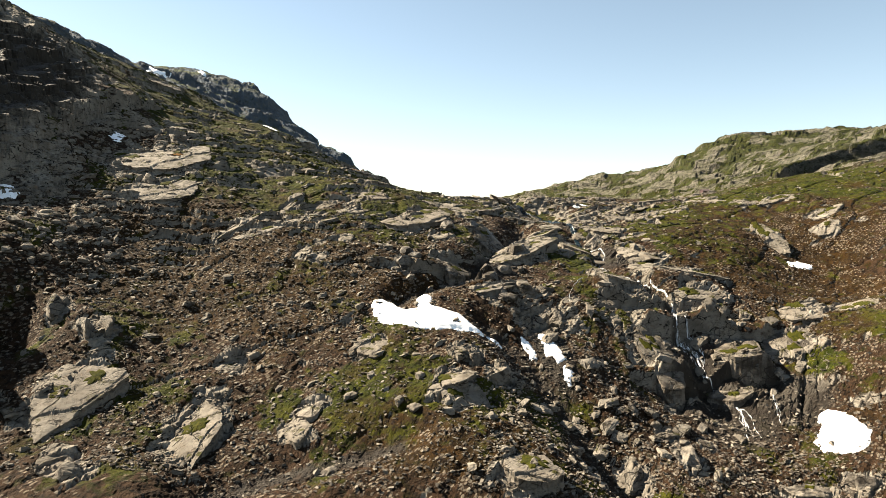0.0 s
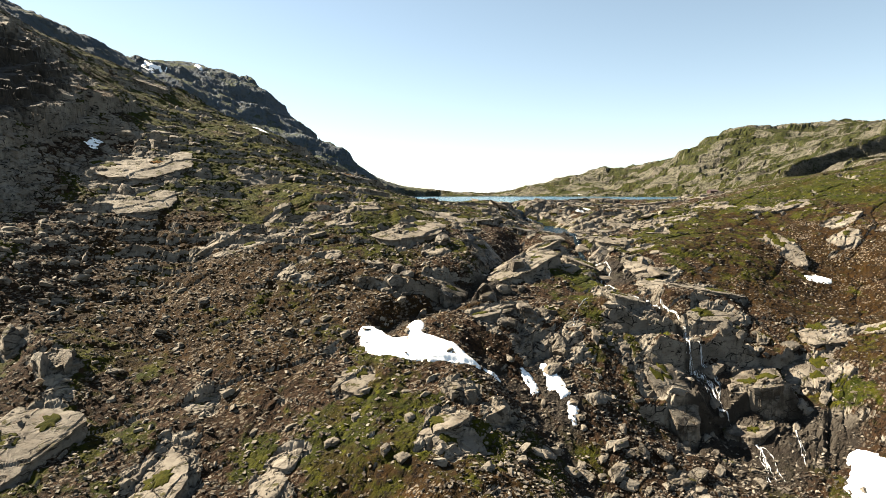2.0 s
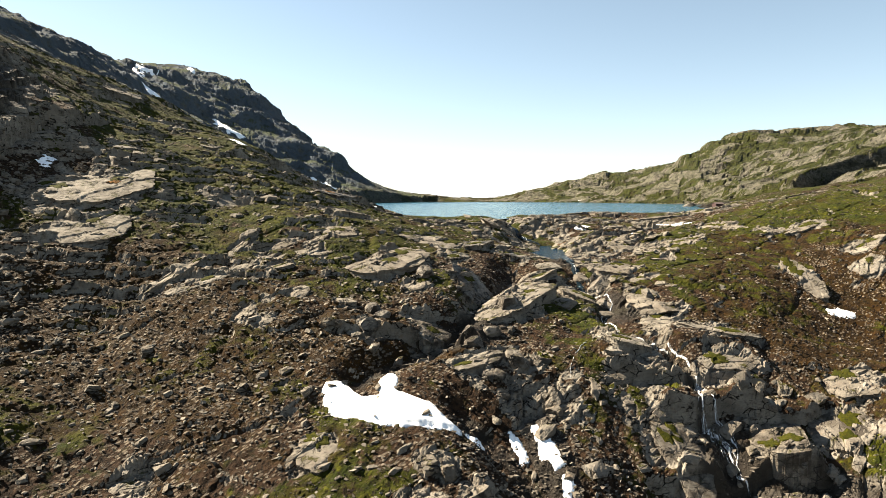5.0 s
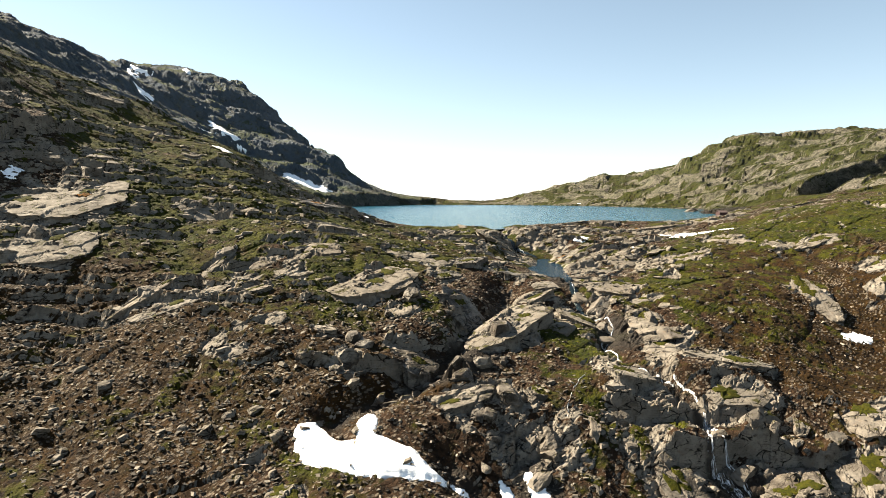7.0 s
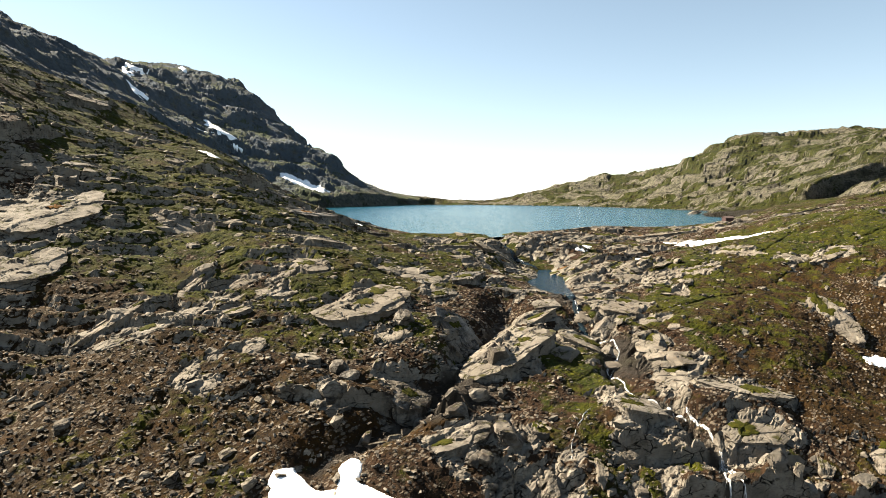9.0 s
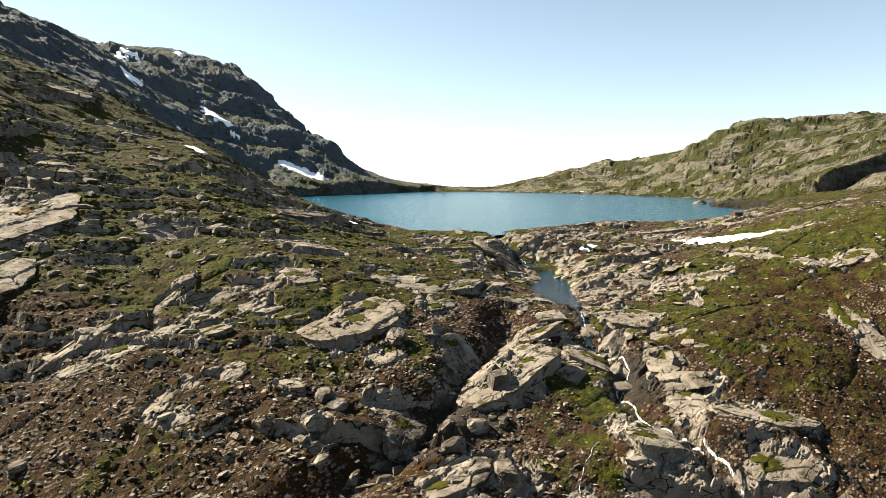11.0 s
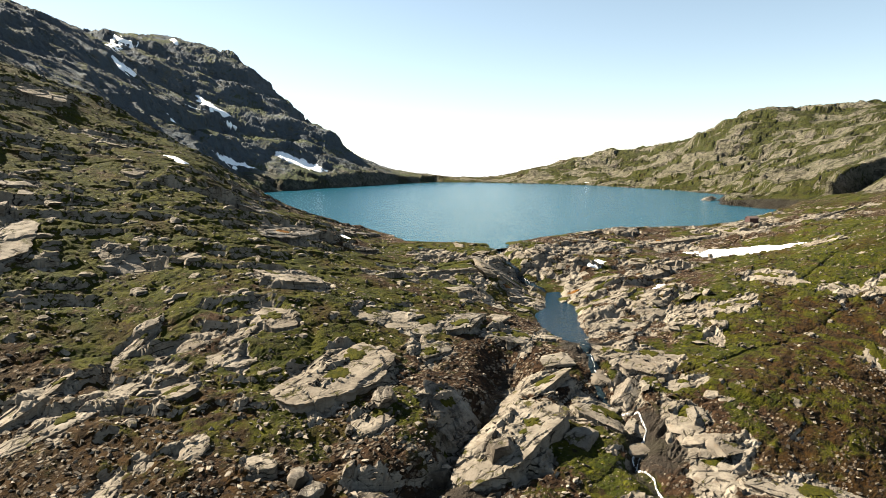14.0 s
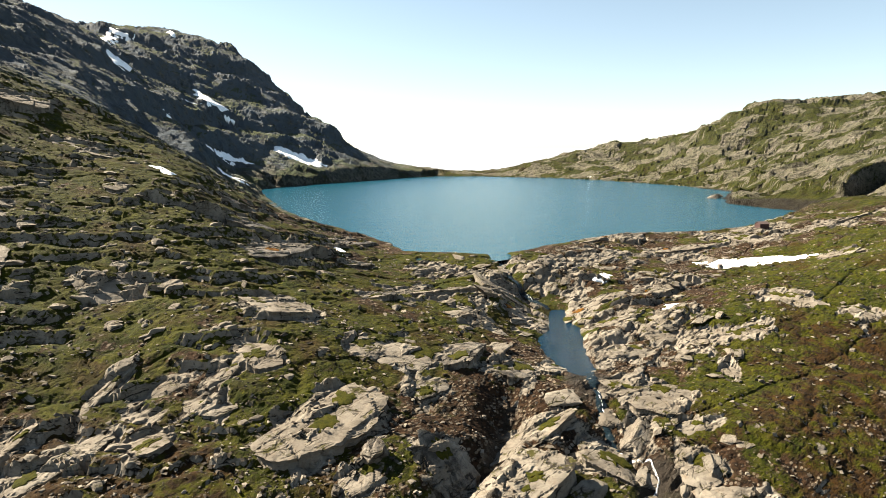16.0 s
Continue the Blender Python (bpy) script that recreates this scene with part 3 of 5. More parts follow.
BLOCKS_BELOW_THE_FALL = [
    (27.3, 90.7, 4.6, 4.5, 2.6, 2), (36.1, 94.3, 4.2, 6.4, 2.2, -1), (40.7, 98.4, 2.1, 3.4, 1.8, -44), (52.5, 90.8, 7.2, 3.6, 2.2, -3),
    (59.7, 90.2, 4.8, 3.2, 2.0, -22), (34.6, 98.6, 5.7, 2.3, 1.6, 36), (50.5, 111.7, 8.3, 4.1, 2.6, -11),
]
BLOCKS_ON_THE_HILL = [
    (-44.0, 143.2, 15.0, 4.0, 2.6, 62), (-36.6, 157.0, 10.0, 2.6, 1.4, 68),
    (84.6, 170.0, 13.0, 5.5, 3.6, 100), (101, 172, 9.0, 5.0, 2.0, 40), (106, 182, 12.0, 6.0, 2.0, 30),
    (-72.8, 168.0, 29.0, 19.4, 2.6, 48), (-65.8, 152.4, 16.7, 11.4, 2.2, 40), (-69.2, 155.4, 3.6, 5.7, 2.4, 42), (-73.1, 182.3, 5.5, 8.8, 2.6, 37),
    (-82.8, 185.5, 6.2, 9.9, 3.0, 53), (-77.3, 195.2, 6.7, 7.0, 2.4, 57), (-73.0, 183.2, 4.9, 7.7, 2.4, 44), (-106.6, 257.4, 16.0, 9.0, 4.0, 83),
    (-78.9, 240.3, 13.9, 7.0, 0.7, -26), (-63.2, 106.2, 3.3, 5.3, 2.6, 16), (-56.4, 101.4, 3.2, 5.1, 2.8, 30), (-53.9, 103.1, 3.2, 4.9, 2.0, 45),
    (-87.7, 245.7, 11.3, 7.0, 1.4, 43), (-63.8, 216.4, 5.0, 7.0, 1.8, 22),
]
ROCKS = (SLABS_IN_THE_TURF + SLABS_BY_THE_STREAM + SLABS_NEAR_THE_TARN + SLABS_AT_THE_FALL + ROCKS_IN_THE_GULLY + BLOCKS_ON_THE_SLOPE
         + BLOCKS_BELOW_THE_FALL + BLOCKS_ON_THE_HILL)


# Gullies and stream beds: points, depth, half-width.
GULLIES = [([(20, 169), (17, 160), (12.6, 147), (9.7, 143), (7.5, 139), (5, 133), (0, 126), (-8, 119)], 2.8, 2.8), ([(21, 163), (15, 152), (10, 145)], 1.6, 2.0),
           ([(25.5, 260), (24.6, 246), (26, 236), (29.5, 229), (33, 223)], 1.6, 2.6), ([(34.5, 180), (33.7, 174), (33.8, 164), (36, 157), (37.6, 153), (34.4, 147), (37, 141), (41, 137), (44.6, 129), (44, 122), (46, 116), (47, 108)], 1.8, 2.4),
           ([(8, 112), (13, 109), (17, 103), (22, 94), (28, 82)], 2.6, 4.0), ([(-6, 84), (-22, 80), (-30, 74)], 2.0, 4.0)]
# Steps in the rock, higher on the far side: points from left to right, height, how far back it fades.
SCARPS = [([(164, 374), (178, 369), (190, 369), (204, 381), (220, 393), (240, 401), (275, 407), (320, 408)], 12.2, 60.0),
          ([(-60, 214), (-40, 222), (-24, 224), (-12, 232)], 2.4, 8.0), ([(31, 110), (38, 111.5), (46, 114.5), (52, 116), (62, 116)], 5.0, 7.0), ([(36, 121), (43, 122.5), (50, 123.5), (58, 123), (66, 126)], 4.0, 7.0),
          ([(28, 128), (40, 127), (52, 130), (60, 128)], 3.0, 8.0), ([(-16, 128), (-4, 129), (6, 133), (12, 130)], 2.0, 6.0),
          ([(-64, 74), (-66, 82), (-67.5, 90), (-70, 98), (-75, 104), (-86, 108)], 9.0, 12.0), ([(-97, 122), (-94, 140), (-93, 160), (-94, 176), (-94, 188), (-90, 200), (-88, 214)], 3.0, 9.0), ([(30, 240), (55, 238), (80, 232)], 1.6, 9.0), ([(36, 215), (55, 216), (64, 222)], 1.8, 8.0)]
POOL = np.array([(34.4, 224), (37.6, 224.5), (36.8, 212.6), (38.2, 208), (35.9, 193.6), (35.3, 181.5), (33, 178.5), (29.4, 182), (28.2, 195), (28.4, 200.4), (31.9, 208), (33, 216)], float)
POOL_LEVEL = -7.3


def side(points, x, y):
    """The signed distance to a line, positive on the left of its way, and how far along it."""
    best, along, sign = np.full(x.shape, 1e9), np.zeros(x.shape), np.ones(x.shape)
    spans = np.hypot(*np.diff(points, axis=0).T)
    run = 0.0
    for (ax, ay), (bx, by), span in zip(points[:-1], points[1:], spans):
        ex, ey = bx - ax, by - ay
        f = np.clip(((x - ax) * ex + (y - ay) * ey) / (span * span), 0, 1)
        d = np.hypot(x - ax - f * ex, y - ay - f * ey)
        closer = d < best
        along = np.where(closer, (run + f * span) / spans.sum(), along)
        sign = np.where(closer, np.where(ex * (y - ay) - ey * (x - ax) > 0, 1.0, -1.0), sign)
        best = np.where(closer, d, best)
        run += span
    return sign * best, along


def blocks(x, y, size, turn, seed, stretch=1.8, dip=0.5, gap=0.10):
    """Broken layers of rock: flat pieces that dip away, with their scarps on the near side and clefts between."""
    c, s = math.cos(radians(turn)), math.sin(radians(turn))
    wx = x + 0.35 * size * grain(x / size / 1.4, y / size / 1.4, seed + 7)
    wy = y + 0.35 * size * grain(x / size / 1.4, y / size / 1.4, seed + 8)
    near, following, r1, r2, ox, oy = cells((wx * c + wy * s) / size / stretch, (-wx * s + wy * c) / size, seed)
    top = 0.9 * (r1 - 0.5) - (dip + 0.7 * (r2 - 0.5)) * oy + 0.5 * (hashed(np.floor(r1 * 4096), np.floor(r2 * 4096), seed) - 0.5) * ox
    return top - 0.75 * step(gap, 0.0, following - near), r1


def land(x, y):
    """The height of the ground, and what it is made of."""
    far = np.hypot(x, y)
    z = broad(x, y)
    shore = from_outline(SHORE, x, y) + 2.2 * fractal(x, y, 14, 3, 5) * step(0, 200, far)
    # the land comes down to the water and goes on under it
    bank = 0.35 + np.clip(shore, 0, 99) * 0.05
    near_shore = step(24, 6, shore)
    z = np.where(shore > 0, z + (np.maximum(z, bank) - z) * near_shore, np.minimum(z, 0.35 + np.clip(shore, -20, 0) * 0.5))
    z = np.where(shore > 0, z + (np.minimum(z, bank + (0.25 + 0.5 * step(140, 180, x)) * shore) - z) * step(9, 1, shore), z)
    dry = step(-1, 5, shore)
    for points, depth, half in GULLIES:
        d, along = from_line(np.array(points, float), x + 1.5 * grain(x / 6, y / 6, 11), y + 1.5 * grain(x / 6, y / 6, 12))
        z = z - depth * np.exp(-(d / half) ** 2)
    for points, rise, fade in SCARPS:
        s, along = side(np.array(points, float), x + (1.6 if rise < 12 else 0.4) * grain(x / 7, y / 7, 13), y + (1.6 if rise < 12 else 0.4) * grain(x / 7, y / 7, 15))
        ends = step(0, 0.12, along) * step(1, 0.88, along)
        z = z + rise * ends * (0.35 + 0.65 * step(-0.25, 0.2, grain(x / 9, y / 9, 17)) if rise < 12 else 0.8 + 0.4 * grain(x / 60, y / 60, 17)) * (step(-0.1, (0.12 if rise < 6 else 0.3) * rise, s) * np.exp(-np.clip(s, 0, 999) / fade) - 0.5 * np.exp(-np.clip(-s, 0, 999) / (0.6 * rise)) * (s < 0))
    pool = from_outline(POOL, x, y) + 0.8 * fractal(x, y, 4, 2, 14)
    z = np.where(pool < 16, z + (np.minimum(np.maximum(z, POOL_LEVEL + 0.25), POOL_LEVEL + 0.5 + 0.22 * np.clip(pool, 0, 16)) - z) * step(16, 5, pool), z)
    z = np.where(pool < 1.5, np.minimum(z, POOL_LEVEL - 0.5 + 0.6 * np.clip(pool + 0.6, 0, 9)), z)
    dry = dry * step(-0.5, 4, pool)
    patch = fractal(x, y, 20, 4, 21)
    high = step(300, 480, far)
    bare = step(40, 75, y) * np.clip(0.60 * spots(BARE, x, y) + 0.7 * patch + 0.5 * fractal(x, y, 6, 3, 34) - 0.20 * (1 - high), 0, 1)
    bare = bare * (1 - high) + high * np.clip(0.20 + 0.22 * step(60, -60, x) + 0.07 * step(90, 160, x) + 1.5 * fractal(x * 0.75, y, 34, 6, 30, 0.65), 0, 1)
    bare = bare * (1 - 0.8 * spots([(0, 88, 22, 10, 0), (-30, 120, 24, 14, 0), (80, 150, 20, 18, 0), (-22, 100, 14, 8, 0)], x, y))
    bare = np.maximum(bare, 0.62 * spots([(r[0], r[1], r[2] * 0.5 + 0.5, r[3] * 0.55 + 0.5, r[5]) for r in ROCKS], x, y) + 0.5 * fractal(x, y, 5, 3, 33) * (1 - high))
    bare = np.maximum(bare, 0.9 * step(-95, -104, x) * step(112, 128, y) * step(222, 192, y))
    out = step(0.12, 0.45, bare)
    rough = fractal(x, y, 9, 5, 40, 0.55)
    z = z + dry * step(30, 72, y) * (0.7 * rough * (1 - 0.6 * out) * (1 + 1.6 * high) + (0.17 - 0.11 * out) * fractal(x, y, 1.5, 3, 45) * step(320, 220, far))
    huge, k0 = blocks(x, y, 13, 32, 50)
    big, k1 = blocks(x, y, 4.6, 46, 60, 2.4)
    mid, k2 = blocks(x, y, 1.8, 50, 70, 2.4)
    small, k3 = blocks(x, y, 0.85, 44, 80, 1.8)
    close = (1 - high) * step(45, 72, y)
    z = z + dry * close * (huge * (0.3 + 0.8 * out) + big * (0.08 + 0.7 * out) + mid * (0.05 + 0.4 * out) + small * (0.06 + 0.12 * out) * step(330, 230, far))
    wall = step(-40, -140, x) * step(300, 430, y)
    # the mountain's cliff bands and benches, which fall gently towards the tarn's far end
    sway = 14 * fractal(x, y, 90, 4, 90) + 0.26 * x + 2.0 * grain(x / 30, y / 30, 96)
    for tall, amount in ((26.0, 0.45), (9.0, 0.4)):
        q = (z + sway) / tall
        f = q - np.floor(q)
        z = z + dry * high * amount * (0.40 + 1.0 * wall + 0.25 * step(90, 180, x)) * tall * (step(0.34, 0.62, f) - f) * (0.15 + 0.85 * step(-0.2, 0.25, fractal(x, y, 60, 3, 91 + int(tall))))
    # turf banks across the left hillside
    banks = step(6, -34, x) * step(112, 140, y) * step(400, 320, y) * step(-0.15, 0.2, fractal(x, y, 15, 3, 93))
    sway = 0.22 * y + 1.8 * fractal(x, y, 11, 4, 94)
    for tall, amount in ((3.4, 0.55), (1.3, 0.5)):
        q = (z + sway) / tall
        f = q - np.floor(q)
        z = z + dry * banks * amount * tall * (step(0.36, 0.64, f) - f)
    cliff = step(-86, -97, x) * step(112, 128, y) * step(222, 192, y)
    sway = 0.16 * x - 0.30 * y + 2.2 * fractal(x, y, 16, 4, 92)
    for tall, amount in ((5.2, 0.4), (1.9, 0.8)):
        q = (z + sway) / tall
        f = q - np.floor(q)
        z = z + cliff * amount * tall * (step(0.42, 0.60, f) - f)
    crag1, k5 = blocks(x, y, 24, 20, 95, 2.0, 0.5, 0.001)
    knoll = step(120, 200, x) * high
    lump, k6 = blocks(x, y, 15, 8, 97, 2.2, 0.5, 0.02)
    cliff_foot = np.exp(-(side(np.array(SCARPS[0][0], float), x, y)[0] / 20) ** 2)
    z = z + dry * knoll * (1 - 0.95 * cliff_foot) * (2.4 * lump + 3.4 * fractal(x, y, 40, 4, 99))
    z = z + dry * high * (0.4 + 0.6 * wall) * (1 - 0.95 * cliff_foot * knoll) * (crag1 * 1.8 + 2.4 * fractal(x, y, 16, 4, 98, 0.6))
    near, following, r1, r2, ox, oy = cells(x / 0.8, y / 0.8, 100)
    pebble = np.clip(0.10 + 0.35 * r2 - near, 0, 1) * (r1 > 0.6) * 0.6 * step(380, 260, far) * step(60, 76, y)
    z = z + dry * pebble * (0.5 + 0.5 * step(-0.2, 0.3, patch))
    return z, out, shore, pebble, patch


# ---- ground sheet ----
def graded_rows():
    ys, y, d = [], -900.0, 60.0
    while y < 4900:
        ys.append(y)
        if y < 72:
            d = np.clip((72 - y) * 0.16, 0.32, 60)
        elif y < 270:
            d = 0.32 * max(1.0, y / 170)
        else:
            d = 0.5 + (y - 270) * (0.008 if y < 1000 else 0.02)
        y += d
    return np.array(ys)


def graded_columns():
    inner = np.linspace(-0.86, 0.80, 780)
    outer = 0.8 * 1.09 ** np.arange(1, 26)
    return np.concatenate([-(outer + 0.06)[::-1], inner, outer])


def sheet_mesh(name, x, y, z, fields):
    rows, cols = x.shape
    mesh = bpy.data.meshes.new(name)
    mesh.vertices.add(rows * cols)
    mesh.vertices.foreach_set("co", np.stack([x, y, z], -1).astype(np.float32).ravel())
    i = (np.arange(rows - 1)[:, None] * cols + np.arange(cols - 1)[None, :]).ravel()
    quads = np.stack([i, i + 1, i + cols + 1, i + cols], -1).astype(np.int32)
    mesh.loops.add(quads.size)
    mesh.loops.foreach_set("vertex_index", quads.ravel())
    mesh.polygons.add(len(quads))
    mesh.polygons.foreach_set("loop_start", np.arange(0, quads.size, 4, dtype=np.int32))
    mesh.update(calc_edges=True)
    for key, values in fields.items():
        mesh.attributes.new(key, "FLOAT", "POINT").data.foreach_set("value", values.astype(np.float32).ravel())
    return mesh


ys, ss = graded_rows(), graded_columns()
gy, gs = np.meshgrid(ys, ss, indexing="ij")
gx = gs * np.sqrt(np.maximum(gy, 0) ** 2 + 70.0 ** 2)
gz, bare, shore, pebble, patch = land(gx, gy)
turf = np.clip(spots(TURF, gx, gy) + 0.7 * fractal(gx, gy, 18, 4, 130) + 0.6 * fractal(gx, gy, 6, 3, 131), 0, 1)
heath = np.clip(spots(HEATH, gx, gy) + 0.5 * fractal(gx, gy, 12, 4, 140), 0, 1)
wet_shade = np.zeros(gx.shape)
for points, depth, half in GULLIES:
    wet_shade = np.maximum(wet_shade, 0.75 * np.exp(-(from_line(np.array(points, float), gx, gy)[0] / (half * 0.6)) ** 2))
# seepage round the fall; the spot at x -112 paints the left cliff's shade
wet_shade = np.maximum(wet_shade, 0.95 * spots([(49, 111, 12, 14, 0), (19, 110, 4, 10, 10), (8, 134, 12, 6, 35), (39, 152, 5, 8, 0), (33, 175, 5, 8, 0), (60, 110, 8, 8, 0), (-112, 165, 19, 50, 0)], gx, gy))
wet_shade = np.maximum(wet_shade, 0.9 * step(1.5, -0.5, shore) * step(-9, -3, -gz))
ground = new("ground", sheet_mesh("ground", gx, gy, gz, dict(bare=bare, turf=turf, heath=heath, pebble=pebble, wet_shade=wet_shade, lichen=step(300, 480, np.hypot(gx, gy)), shade_haze=(step(20, -60, gx) + 0.06 * step(100, 160, gx)) * step(300, 420, np.hypot(gx, gy)))))
ground.data.polygons.foreach_set("use_smooth", (gy[:-1, :-1] < 60).ravel())
tagged(ground, "steep rocky mountainside of grey gneiss, green turf and brown heath", "ground", kind="structure")
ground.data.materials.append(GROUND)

# ---- water ----
def flat_mesh(name, points, z):
    bm = bmesh.new()
    bm.faces.new([bm.verts.new((px, py, z)) for px, py in points])
    mesh = bpy.data.meshes.new(name)
    bm.to_mesh(mesh)
    bm.free()
    return mesh


middle = SHORE.mean(0)
lake = new("water_tarn", flat_mesh("water_tarn", middle + (SHORE - middle) * 1.06, 0.0))
tagged(lake, "blue mountain tarn with small wind ripples", "lake", kind="structure")
lake.data.materials.append(LAKE)

# a glowing backdrop ring stands in for the bright haze
haze = Nodes("glowing_haze")
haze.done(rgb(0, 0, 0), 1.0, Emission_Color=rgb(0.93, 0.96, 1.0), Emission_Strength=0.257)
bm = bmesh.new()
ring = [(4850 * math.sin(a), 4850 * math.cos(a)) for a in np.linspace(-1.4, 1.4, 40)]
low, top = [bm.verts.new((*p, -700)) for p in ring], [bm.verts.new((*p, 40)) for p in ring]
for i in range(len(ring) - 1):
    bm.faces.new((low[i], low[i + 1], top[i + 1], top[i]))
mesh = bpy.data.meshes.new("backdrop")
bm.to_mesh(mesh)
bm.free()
backdrop = tagged(new("backdrop", mesh), "glowing sheet that stands for white summer haze over distant lowland", "backdrop", kind="structure")
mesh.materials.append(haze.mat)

# the hilltop glows slightly dimmer than the ring, so haze is painted over it
far_top = Nodes("glowing_hilltop")
far_top.done(rgb(0, 0, 0), 1.0, Emission_Color=rgb(0.90, 0.93, 0.96), Emission_Strength=0.225)
bm = bmesh.new()
crest = [(-1.0, 0.0), (-0.55, 0.35), (-0.1, 0.5), (0.25, 0.9), (0.6, 1.0), (1.0, 0.7)]
front = [bm.verts.new((372 + 90 * u, 4600, -34 + 26 * h)) for u, h in crest]
back = [bm.verts.new((372 + 90 * u, 4680, -34 + 26 * h)) for u, h in crest]
foot, heel = [bm.verts.new((372 + 90 * u, 4580, -60)) for u, h in crest], [bm.verts.new((372 + 90 * u, 4700, -60)) for u, h in crest]
for i in range(len(crest) - 1):
    for a, b in ((foot, front), (front, back), (back, heel)):
        bm.faces.new((a[i], a[i + 1], b[i + 1], b[i]))
mesh = bpy.data.meshes.new("backdrop_hilltop")
bm.to_mesh(mesh)
bm.free()
mesh.materials.append(far_top.mat)
tagged(new("backdrop_hilltop", mesh), "faint hilltop far away, its haze-pale tone made by a glow", "backdrop", kind="structure")

# ---- rocks ----
def part(name, mesh, material, parent=None, label=""):
    ob = new(name, mesh)
    if material:
        mesh.materials.append(material)
    if parent:
        ob.parent = parent
    return tagged(ob, label)


def ball(n):
    """A cube swollen into a unit ball: its points and its four-sided faces."""
    g = np.tan(np.linspace(-1, 1, n + 1) * np.pi / 4)
    a, b = np.meshgrid(g, g, indexing="ij")
    one = np.ones_like(a)
    points = np.concatenate([np.stack(s, -1).reshape(-1, 3) for s in ((a, b, one), (b, a, -one), (one, a, b), (-one, b, a), (b, one, a), (a, -one, b))])
    k = (np.arange(n)[:, None] * (n + 1) + np.arange(n)[None]).ravel()
    one_side = np.stack([k, k + n + 1, k + n + 2, k + 1], -1)
    faces = np.concatenate([one_side + side_no * (n + 1) ** 2 for side_no in range(6)])
    points /= np.linalg.norm(points, axis=1)[:, None]
    keys, back = np.unique(np.round(points, 5), axis=0, return_inverse=True)
    return keys, back.reshape(-1)[faces]


BALLS = {n: ball(n) for n in (1, 5, 14)}


def hewn(seed, size, n=14, cuts=11, layers=0.05, boxy=0.6, lumps=0.05, outline=0.0):
    """The points of a rock: a swollen block, cut by planes, with layers on its sides and small lumps."""
    rng = np.random.default_rng(seed)
    p = BALLS[n][0].copy()
    p = np.sign(p) * np.abs(p) ** boxy
    p /= np.maximum(np.abs(p).max(1), 0.75 * np.linalg.norm(p, axis=1))[:, None]
    for k in range(cuts):
        turn, lift = rng.uniform(0, 2 * np.pi), rng.choice([0.1, 0.25, 0.5, 0.95], p=[0.4, 0.25, 0.2, 0.15]) * rng.uniform(0.7, 1.1)
        normal = np.array([math.cos(turn), math.sin(turn), lift])
        normal /= np.linalg.norm(normal)
        over = np.maximum(p @ normal - rng.uniform(0.55, 0.88), 0)
        p -= over[:, None] * normal
    # an uneven outline, with bites taken out of it
    bite = grain(p[:, 0] * 1.4 + seed * 3.1, p[:, 1] * 1.4 - seed, seed) + 0.5 * grain(p[:, 0] * 3.1 + seed, p[:, 1] * 3.1, seed + 1)
    p[:, :2] *= (1 + outline * bite)[:, None]
    ledge = layers * (np.floor(p[:, 2] * 4.5 + 0.8 * grain(p[:, 0] * 1.5 + seed, p[:, 1] * 1.5, 3)) % 2 - 0.5) * (np.abs(p[:, 2]) < 0.85)
    p[:, :2] *= (1 + ledge)[:, None]
    for scale, much in ((2.2, lumps), (5.0, lumps * 0.6)):
        d = grain(p[:, 0] * scale + p[:, 2] * 1.7 * scale + seed, p[:, 1] * scale - p[:, 2] * 1.3 * scale, seed)
        p += p * (much * d)[:, None]
    return p * np.array(size)


def faced_mesh(name, points, faces):
    mesh = bpy.data.meshes.new(name)
    mesh.vertices.add(len(points))
    mesh.vertices.foreach_set("co", points.astype(np.float32).ravel())
    mesh.loops.add(faces.size)
    mesh.loops.foreach_set("vertex_index", faces.astype(np.int32).ravel())
    mesh.polygons.add(len(faces))
    mesh.polygons.foreach_set("loop_start", np.arange(0, faces.size, faces.shape[1], dtype=np.int32))
    mesh.update(calc_edges=True)
    mesh.shade_flat()
    return mesh


def ground_at(x, y):
    x, y = np.atleast_1d(np.asarray(x, float)), np.atleast_1d(np.asarray(y, float))
    return land(x, y)[0]


def slope_at(x, y, reach=2.5):
    z = ground_at([x + reach, x - reach, x, x], [y, y, y + reach, y - reach])
    return (z[0] - z[1]) / (2 * reach), (z[2] - z[3]) / (2 * reach)


def slab(name, x, y, length, width, rise, turn, seed, label, category, material=ROCK, lean=0.9):
    """A rock that sits in the slope, its near edge standing out of it."""
    low = rise < 1.9
    points = hewn(seed, (length / 2, width / 2, rise * (0.75 if low else 0.9)), layers=0.04 if rise < 2.5 else 0.07, cuts=9 if low else 13, outline=0.6 if low else 0.3)
    mesh = faced_mesh(name, points, BALLS[14][1])
    sx, sy = slope_at(x, y, max(2.0, width * 0.5))
    up = Vector((-sx * lean, -sy * lean, 1)).normalized()
    ahead = Vector((-math.sin(radians(turn)), math.cos(radians(turn)), 0))
    across = ahead.cross(up).normalized()
    m = Matrix((across, up.cross(across), up)).transposed().to_4x4()
    m.translation = (x, y, float(np.median(ground_at([x, x + width / 4, x - width / 4, x, x], [y, y, y, y + width / 4, y - width / 4]))) - rise * (0.32 if low else 0.25))
    ob = part(name, mesh, material)
    ob.matrix_world = m
    return tagged(ob, label, category)


